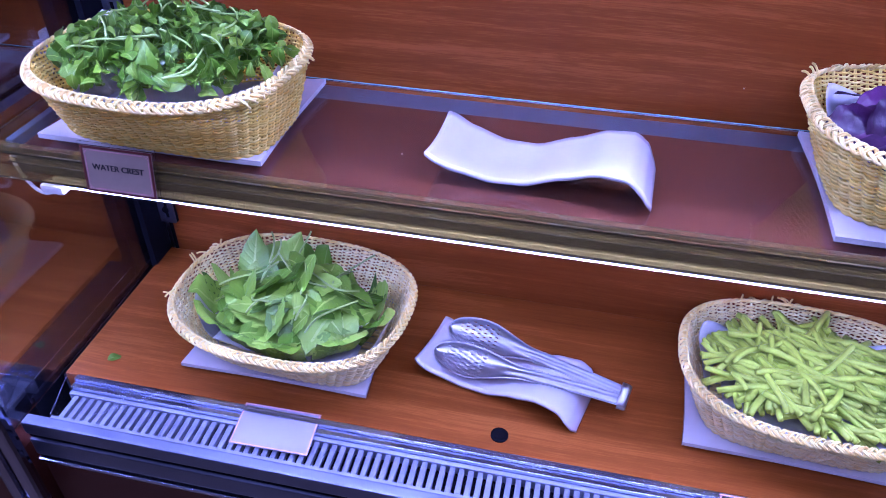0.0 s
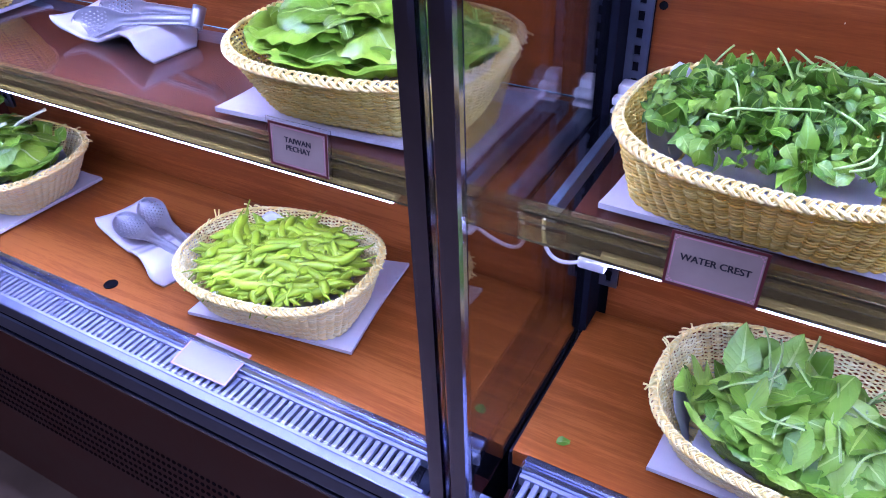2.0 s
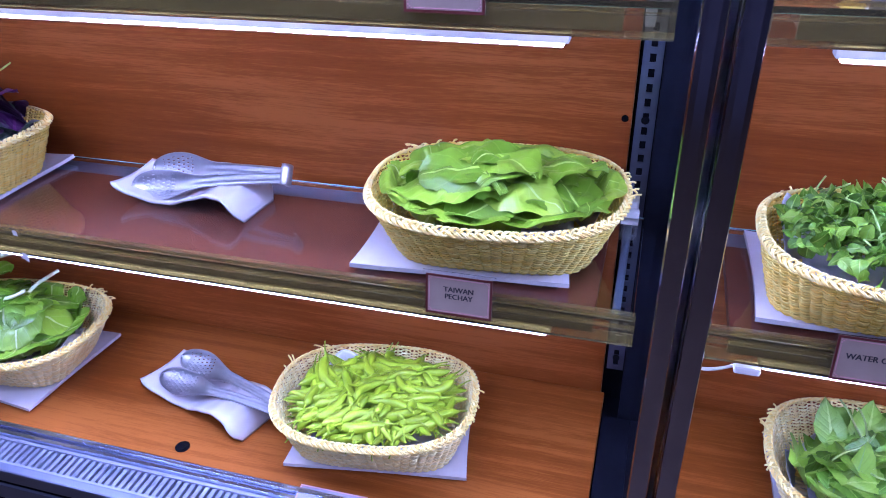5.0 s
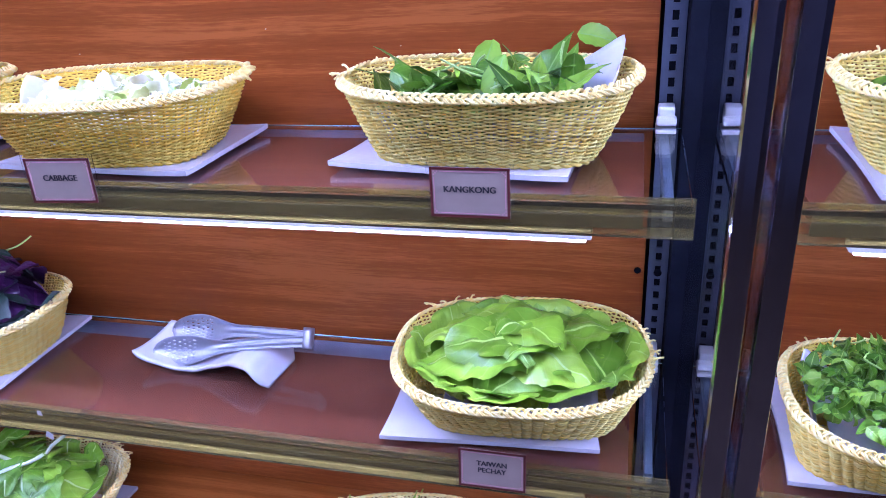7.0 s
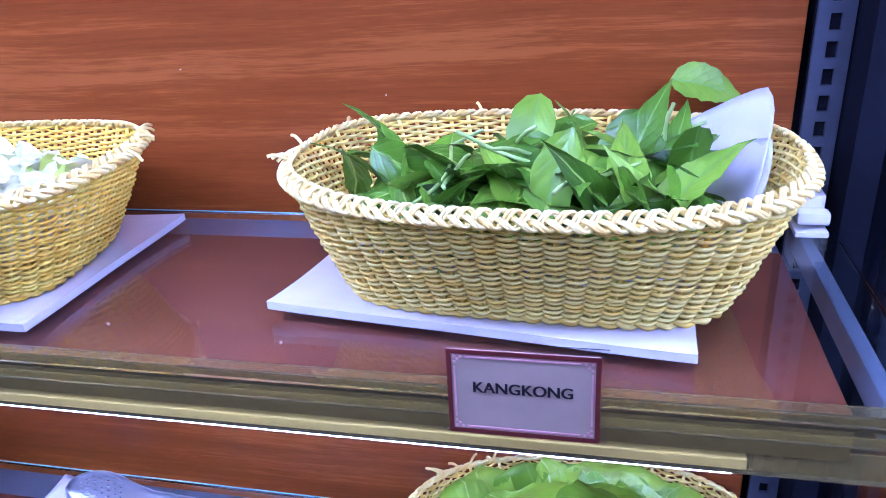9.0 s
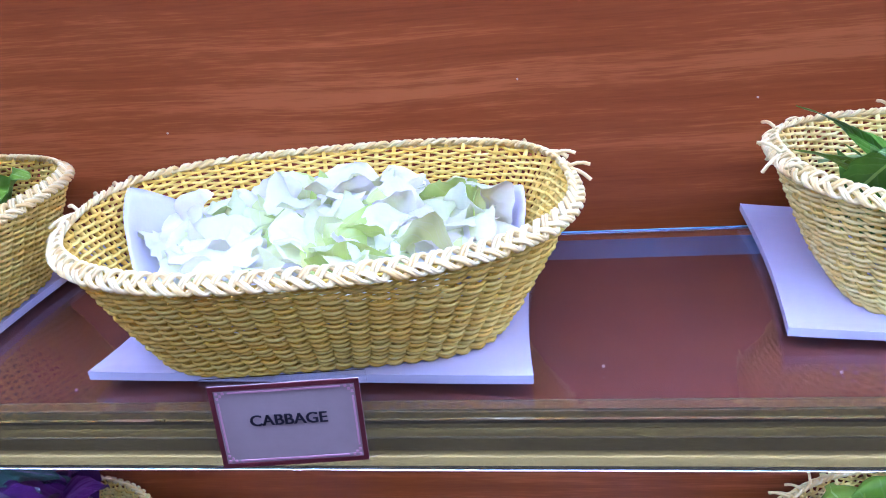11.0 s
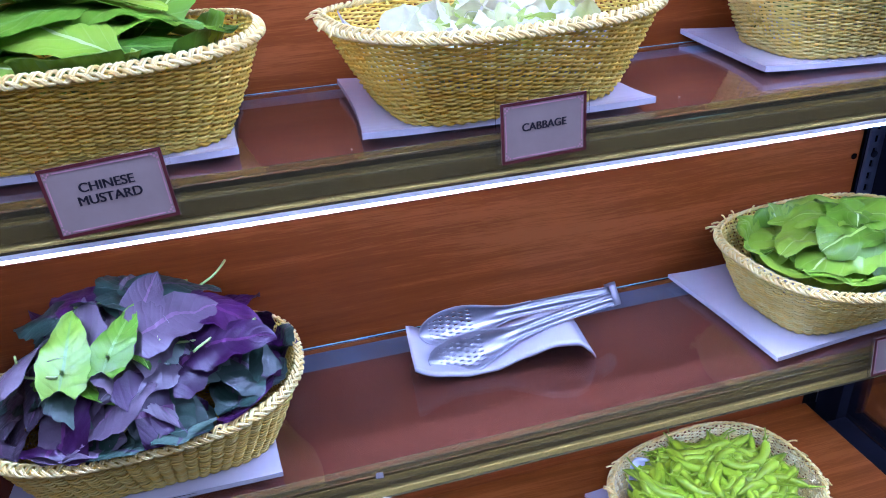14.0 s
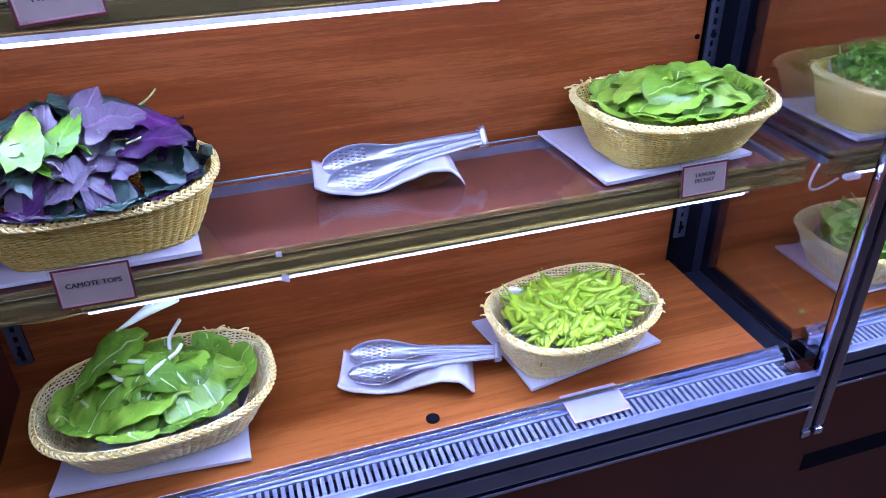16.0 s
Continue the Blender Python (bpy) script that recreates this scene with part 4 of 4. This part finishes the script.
heap("cabbage", "cut pale white cabbage leaves in a basket", "cabbage", b, L_CAB, 120, 0.124, 0.076, 0.054, 0.014, 2, 34)
napkin(b, "white paper napkin lining a wicker basket", [(160, 60, 0.092), (95, 60, 0.07), (20, 60, 0.07)], seed=2)
b = setup(-0.995, 0.062, -2, Z2, -0.985, 0.048, 0, 0.28, 0.195, YELLOW, "mustard greens", 3, fray=(0.3,))
MUSTARD = drape("mustard_greens", "folded bright green mustard leaves in a basket", "mustard greens", b, 24, 0.146, 0.102, 0.070, 0.034, 3, lambda x, y, r: r.choice((LIME, GREEN, CHARD)), (0.120, 0.165), 0.40, "paddle", 10, 20, 0.16, 0.050, 0.66, crinkle=0.10)
rs = random.Random(9)
for lx, ly, yw, ln, tip in ((0.062, 0.030, 38, 0.110, 0.62), (0.080, 0.006, 30, 0.100, 0.72), (0.034, 0.038, 25, 0.112, 0.55), (-0.035, 0.045, 150, 0.100, 0.45)):
    draped_leaf(MUSTARD, rs, lambda x, y: 0.100, 0.2, 0.2, lx, ly, 0.0, yw, ln, ln * 0.42, CHARD, "paddle", tip, 0.5, 20, 12, 0.12)
b = setup(0.378, 0.040, 0, Z2, 0.372, 0.040, 0, 0.28, 0.215, CREAM, "dark green vegetables", 4)
heap("leafy_greens", "dark green leaves heaped in a basket", "leafy greens", b, L_KANG, 40, 0.115, 0.076, 0.06, 0.03, 4, 34)
# middle shelf, first fridge
b = setup(-0.146, 0.062, 4, Z1, -0.108, 0.042, 5, 0.276, 0.225, CREAM, "large pechay leaves", 5, fray=(0.36, 0.03), b1=0.130)
drape("pechay_leaves", "broad light green pechay leaves piled in a basket", "pechay", b, 30, 0.150, 0.118, 0.070, 0.036, 5, lambda x, y, r: r.choice((LIME, LIME, CHARD)), (0.130, 0.170), 0.56, "paddle", -14, 32, 0.13, 0.040, 0.76, veins=7.0, crinkle=0.09)
napkin(b, "white paper napkin lining a wicker basket", [(18, 50, 0.090)], seed=5)
b = setup(-1.015, 0.050, 0, Z1, -1.000, 0.038, 2, 0.28, 0.215, STRAW, "sweet potato tops", 6)
TOPS = drape("sweet_potato_tops", "purple and grey-green sweet potato leaves overflowing a basket", "sweet potato tops", b, 76, 0.165, 0.122, 0.084, 0.066, 6, camote_leaf, (0.066, 0.096), 0.72, "heart", None, 80, 0.45, 0.048, 0.86, S_LONG, 7, nu=18, nv=12, crinkle=0.08)
rs = random.Random(21)
for lx, ly, yw, ln, mat in ((-0.052, -0.050, 75, 0.072, GREEN), (-0.004, -0.054, 60, 0.066, GREEN), (-0.080, 0.010, 140, 0.080, DUSK), (0.020, -0.030, 60, 0.088, MAUVE), (0.055, -0.040, 20, 0.090, MAUVE), (-0.100, -0.050, 250, 0.100, MAUVE),
                            (0.095, -0.030, 330, 0.085, PURPLE), (0.100, -0.060, 350, 0.085, PURPLE), (0.000, 0.030, 100, 0.092, DUSK), (0.050, 0.020, 20, 0.090, DUSK), (-0.050, 0.030, 120, 0.090, PURPLE)):
    draped_leaf(TOPS, rs, lambda x, y: 0.096 + 0.060 * max(-0.15, 1 - (x / 0.165) ** 2 - (y / 0.122) ** 2), 0.165, 0.122, lx, ly, 0.034, yw, ln, ln * 0.66, mat, "heart", rs.gauss(0.1, 0.2), rs.gauss(0, 0.2), 18, 12, 0.08)
# deck, first fridge
b = setup(-1.005, 0.020, -4, Z0, -0.990, 0.014, 4, 0.29, 0.22, PALE_STRAW, "pechay leaves with white stalks", 7, fray=(0.15,), a1=0.175, b1=0.124)
PECHAY = drape("pechay", "dark green pechay leaves with white stalks in a basket", "pechay", b, 38, 0.150, 0.112, 0.070, 0.044, 7, lambda x, y, r: CHARD, (0.100, 0.145), 0.62, "paddle", None, 60, 0.18, 0.044, 0.84, S_WHITE, 4, crinkle=0.08)
napkin(b, "white paper napkin lining a wicker basket", [(-10, 60, 0.080), (80, 60, 0.07)], seed=7)
b = setup(-0.280, 0.030, 9, Z0, -0.283, 0.000, 8, 0.278, 0.215, PALE_STRAW, "green chillies", 8, fray=(0.42, 0.96), a1=0.151, b1=0.114)
heap("green_chillies", "bright lime green long chillies heaped in a basket", "chillies", b, P_CHIL, 290, 0.140, 0.105, 0.076, 0.020, 8, 8, "chilli", flat=True, size=(0.70, 1.05))
napkin(b, "white paper napkin lining a wicker basket", [(120, 45, 0.088)], 0.151, 0.114, seed=8)
# middle shelf, second fridge
b = setup(0.338, 0.046, 0, Z1, 0.347, 0.016, -3, 0.262, 0.205, STRAW, "watercress", 9, H=0.077, fray=(0.40, 0.97), a1=0.141, b1=0.118)
heap("watercress", "dark green watercress sprigs with pale stems in a basket", "watercress", b, L_CRESS, 800, 0.130, 0.106, 0.0851, 0.032, 9, 55, size=(0.5, 1.0), stems=S_CRESS, nstems=22)
napkin(b, "white paper napkin lining a wicker basket", [(150, 50, 0.098), (192, 40, 0.078), (5, 40, 0.086)], 0.139, 0.106, seed=9)
b = setup(1.175, 0.045, 0, Z1, 1.165, 0.040, 0, 0.28, 0.205, CREAM, "purple leaves", 10, fray=(0.42,))
heap("purple_leaves", "dark purple leaves in a wicker basket", "purple leaves", b, L_CAM[:3], 44, 0.115, 0.078, 0.056, 0.035, 10, 30)
napkin(b, "white paper napkin lining a wicker basket", [(150, 70, 0.085), (210, 50, 0.07)], seed=10)
# deck, second fridge
b = setup(0.430, 0.052, 0, Z0, 0.440, 0.034, -4, 0.266, 0.205, PALE_STRAW, "soft green leaves", 11, fray=(0.5,), b1=0.124)
SPIN = drape("spinach_leaves", "soft green oval spinach leaves in a basket", "spinach", b, 96, 0.146, 0.110, 0.056, 0.034, 11, lambda x, y, r: r.choice((SOFT, SOFT, SOFT, GREEN)), (0.046, 0.074), 0.62, "ovate", None, 90, 0.50, 0.044, 0.84, S_LONG, 12, nu=12, nv=8)
napkin(b, "white paper napkin lining a wicker basket", [(188, 60, 0.082), (-12, 60, 0.082), (120, 40, 0.06)], seed=11)
b = setup(1.115, 0.062, -2, Z0, 1.120, 0.046, -3, 0.28, 0.205, PALE_STRAW, "cut green beans", 12, fray=(0.32,))
heap("green_beans", "cut green string beans piled in a basket", "green beans", b, P_BEAN, 260, 0.135, 0.100, 0.070, 0.024, 12, 5, "bean", flat=True, yaw=-32)
napkin(b, "white paper napkin lining a wicker basket", [(155, 60, 0.088), (35, 60, 0.090), (265, 50, 0.05)], seed=12)

spoon_rest(pose(-0.580, 0.075, Z1, 0, 0, -6), "white wave-shaped porcelain rest under steel tongs on glass")
tongs(pose(-0.560, 0.086, Z1 + 0.008, 0, -5, -2), "pair of perforated stainless steel serving tongs on a rest")
spoon_rest(pose(-0.584, 0.005, Z0, 0, 0, -17), "white wave-shaped porcelain rest under tongs on the deck")
tongs(pose(-0.566, 0.014, Z0 + 0.006, 0, -1, -15), "pair of perforated stainless steel serving tongs on a rest", 0.046, (20, 32))
spoon_rest(pose(0.764, 0.008, Z1, 0, 0, -4), "empty white wave-shaped porcelain rest on the glass shelf")
spoon_rest(pose(0.745, 0.025, Z0, 0, 0, -15), "white wave-shaped porcelain rest under tongs on the deck")
tongs(pose(0.762, 0.030, Z0 + 0.006, 0, -1, -15), "pair of perforated stainless steel serving tongs on a rest", 0.046, (20, 32))


# ---- cards ----
def card(text, m, size, label, w=0.081, h=0.052):
    t = thing("name_card", label, "name card", m, "name cards")
    face = part("card", box(-w / 2, w / 2, -0.0004, 0.0004, -h, 0), CARD, t, "pale printed card")
    bm = bmesh.new()
    e = 0.0026
    box(-w / 2, w / 2, -0.0009, -0.0005, -e, 0, 0, bm)
    box(-w / 2, w / 2, -0.0009, -0.0005, -h, -h + e, 0, bm)
    box(-w / 2, -w / 2 + e, -0.0009, -0.0005, -h + e, -e, 0, bm)
    box(w / 2 - e, w / 2, -0.0009, -0.0005, -h + e, -e, 0, bm)
    part("border", bm, RED_INK, face, "dark red printed border")
    bm = bmesh.new()
    g = 0.0042
    k = 0.0005
    for z in (-g, -h + g):
        box(-w / 2 + g + 0.006, w / 2 - g - 0.006, -0.0008, -0.0005, z - k, z + k, 0, bm)
    for x in (-w / 2 + g, w / 2 - g):
        box(x - k, x + k, -0.0008, -0.0005, -h + g + 0.006, -g - 0.006, 0, bm)
    for sx in (-1, 1):
        for cz in (-g, -h + g):
            sz = -1 if cz == -g else 1
            for q in range(4):
                for r in range(4 - q):
                    if (q + r) % 2 == 0:
                        x, z = sx * (w / 2 - g) - sx * q * 0.0017, cz + sz * r * 0.0017
                        box(x - 0.0007, x + 0.0007, -0.0008, -0.0005, z - 0.0007, z + 0.0007, 0, bm)
    part("ornament", bm, PINK_INK, face, "pink printed corner ornament")
    lettering(text, size, face, Matrix.Translation((0, -0.0006, -h * 0.44)) @ Matrix.Rotation(radians(90), 4, "X"), INK)
    sl = part("sleeve", box(-w / 2 - 0.004, w / 2 + 0.004, 0.0008, 0.0016, -h, 0.004), CLEAR, t, "clear acrylic sleeve")
    sl.visible_shadow = False
    return t


def card_at(text, x0, x1, y0, y1, ztop, size, label, lean=-8, roll=0, w=0.081, h=0.052):
    yaw = math.degrees(math.atan2(y1 - y0, x1 - x0))
    return card(text, pose((x0 + x1) / 2, (y0 + y1) / 2, ztop, lean, roll, yaw), size, label, w, h)


CY = -0.0875
card_at("KANGKONG", -0.177, -0.093, CY, CY, 1.436, 0.0092, "card reading KANGKONG with a red border, on the shelf's edge", -3)
card_at("CABBAGE", -0.648, -0.563, -0.104, -0.096, 1.440, 0.0096, "card reading CABBAGE with a red border, on the shelf's edge", -3)
card_at("CHINESE\nMUSTARD", -1.004, -0.914, CY, CY, 1.4345, 0.0104, "card reading CHINESE MUSTARD, tilted a little on the shelf's edge", -4, -4, 0.090, 0.056)
card_at("TAIWAN\nPECHAY", -0.166, -0.082, CY, CY, 1.083, 0.0092, "card reading TAIWAN PECHAY with a red border", -8)
card_at("CAMOTE TOPS", -1.052, -0.961, CY, CY, 1.0850, 0.0098, "card reading CAMOTE TOPS with a red border", -4, 1, 0.091, 0.056)
card_at("WATER CREST", 0.284, 0.364, CY, CY, 1.076, 0.0090, "card reading WATER CREST with a red border", -10)


# ---- small things ----
def price_card(x, y, yaw):
    t = thing("price_card", "blank-looking pale card with a pink border over the grille", "price card", pose(x, y - 0.010, 0.6950, 8, 0, yaw), "price cards")
    f = part("card", box(-0.052, 0.052, -0.027, 0.033, 0.003, 0.0038), PALE_CARD, t)
    bm = bmesh.new()
    for z in (-0.0255, 0.0315):
        box(-0.052, 0.052, z - 0.0008, z + 0.0008, 0.0040, 0.0043, 0, bm)
    for q in (-0.0505, 0.0505):
        box(q - 0.0008, q + 0.0008, -0.024, 0.030, 0.0040, 0.0043, 0, bm)
    part("border", bm, PINK_INK, f, "pink printed border")
    return t


price_card(-0.308, -0.141, 1)
price_card(0.462, -0.110, 1)
price_card(1.066, -0.116, 1)


def bezier(p, n=18):
    a, b, c, d = (np.array(q) for q in p)
    return [tuple((1 - k) ** 3 * a + 3 * k * (1 - k) ** 2 * b + 3 * k * k * (1 - k) * c + k ** 3 * d) for k in np.linspace(0, 1, n)]


lead = thing("light_lead", "white cable and plug feeding the shelf light", "cable", pose(0, 0, 0))
part("cable", tube(bezier([(0.150, -0.045, 1.020), (0.140, -0.030, 0.955), (0.165, -0.030, 0.950), (0.200, -0.045, 0.985)]), 0.0022, 8), WHITE_PLASTIC, lead, smooth=True)
part("plug", box(0.195, 0.224, -0.069, -0.055, 0.990, 1.001, 0.003), WHITE_PLASTIC, lead)
lead = thing("light_lead", "thin pale cable hanging under the shelf's end", "cable", pose(0, 0, 0))
part("cable", tube(bezier([(-1.035, -0.06, 1.002), (-1.08, -0.04, 0.985), (-1.13, 0.0, 0.955), (-1.24, 0.06, 0.952)]), 0.002, 8), CREAM, lead, smooth=True)


def stray(m, mesh, label):
    ob = new("stray_leaf", mesh)
    ob.matrix_world = m
    return tagged(ob, label, "leaf")


KANG_UP = [SPINACH.matrix_basis @ pose(x, y, z, rx, ry, rz) for x, y, z, rx, ry, rz in (
    (-0.110, 0.020, 0.090, 30, -40, 150), (-0.098, 0.000, 0.082, -20, -34, 130), (-0.116, -0.012, 0.078, 40, -30, 160), (0.070, 0.040, 0.094, 20, -46, 60),
    (0.088, 0.005, 0.088, 30, -44, 70), (0.060, -0.010, 0.084, -10, -36, 100), (0.104, -0.020, 0.082, 10, -32, 40), (0.030, 0.020, 0.086, 60, -38, 110))]
for lm in [pose(-0.020, 0.174, 1.512, 50, 16, 10) @ Matrix.Diagonal((0.72, 1.15, 1, 1))] + KANG_UP:
    lf = new("leaf", L_KANG[1])
    lf.parent = SPINACH
    lf.matrix_basis = SPINACH.matrix_basis.inverted() @ lm
st = part("stem", tube([(-1.030, 0.050, 0.888), (-1.005, 0.050, 0.901), (-0.980, 0.051, 0.914), (-0.958, 0.052, 0.924), (-0.936, 0.053, 0.932)], [0.0018, 0.0050, 0.0085, 0.0115, 0.013], 8), WHITE_STALK, PECHAY, smooth=True)
st.matrix_basis = PECHAY.matrix_basis.inverted()
lf = new("leaf", L_PECH[0])
lf.parent = PECHAY
lf.matrix_basis = PECHAY.matrix_basis.inverted() @ pose(-1.052, 0.030, 0.856, 10, 18, 200)
rs = random.Random(5)
for lx, ly, yw, ln, up in ((-0.035, 0.062, 78, 0.062, 0.75), (-0.085, 0.050, 100, 0.056, 0.8)):
    draped_leaf(SPIN, rs, lambda x, y: 0.098, 0.15, 0.11, lx, ly, 0.0, yw, ln, ln * 0.8, SOFT, "ovate", up, 0.1, 14, 10)
stray(pose(0.196, -0.053, 0.703, 8, 0, 30) @ Matrix.Scale(0.6, 4), L_CRESS[3], "small green leaf scrap lying on the deck")


def tape(m, w, h, label):
    ob = part("tape_scrap", sheet(lambda u, v: ((u - 0.5) * w * (1 - 0.2 * v), 0.0006 * math.sin(u * 5), (v - 0.5) * h), 4, 4, 0.0004), WHITE_PLASTIC)
    ob.matrix_world = m
    return tagged(ob, label, "tape scrap")


tape(pose(-0.7780, -0.0842, 1.0520, 0, 0, 0), 0.009, 0.008, "scrap of white tape on the shelf's clear edge")
tape(pose(-0.7740, -0.0842, 1.0130, 0, 20, 0), 0.014, 0.011, "torn scrap of white tape on the shelf's clear edge")


def speck(x, y, z, r, axis, material, label, category):
    ob = part("crumb" if category == "crumb" else "wall_plug", disc(0, 0, 0, r, 0.0012, 10, axis), material)
    ob.matrix_world = pose(x, y, z, 0, 0, x * 300) if axis == "z" else pose(x, y, z)
    return tagged(ob, label, category)


for x, z in ((-0.479, 1.529), (-0.286, 1.503), (-0.961, 1.522), (-0.791, 1.499), (0.975, 1.084), (0.363, 1.172)):
    speck(x, 0.1992, z, 0.0008, "y", CARD, "tiny pale crumb stuck to the wood-grain back panel", "crumb")
for x, y, z in ((-0.764, -0.049, Z2), (-0.297, -0.039, Z2), (-0.431, -0.030, Z2), (0.610, -0.063, Z1), (0.603, 0.014, Z1)):
    speck(x, y, z + 0.0002, 0.0009, "z", CARD, "tiny pale crumb lying on the glass shelf", "crumb")
for x, z in ((0.035, 1.187), (0.181, 1.166)):
    speck(x, 0.1990, z, 0.0050, "y", BORE, "small round black plug in the wood-grain back panel", "wall plug")
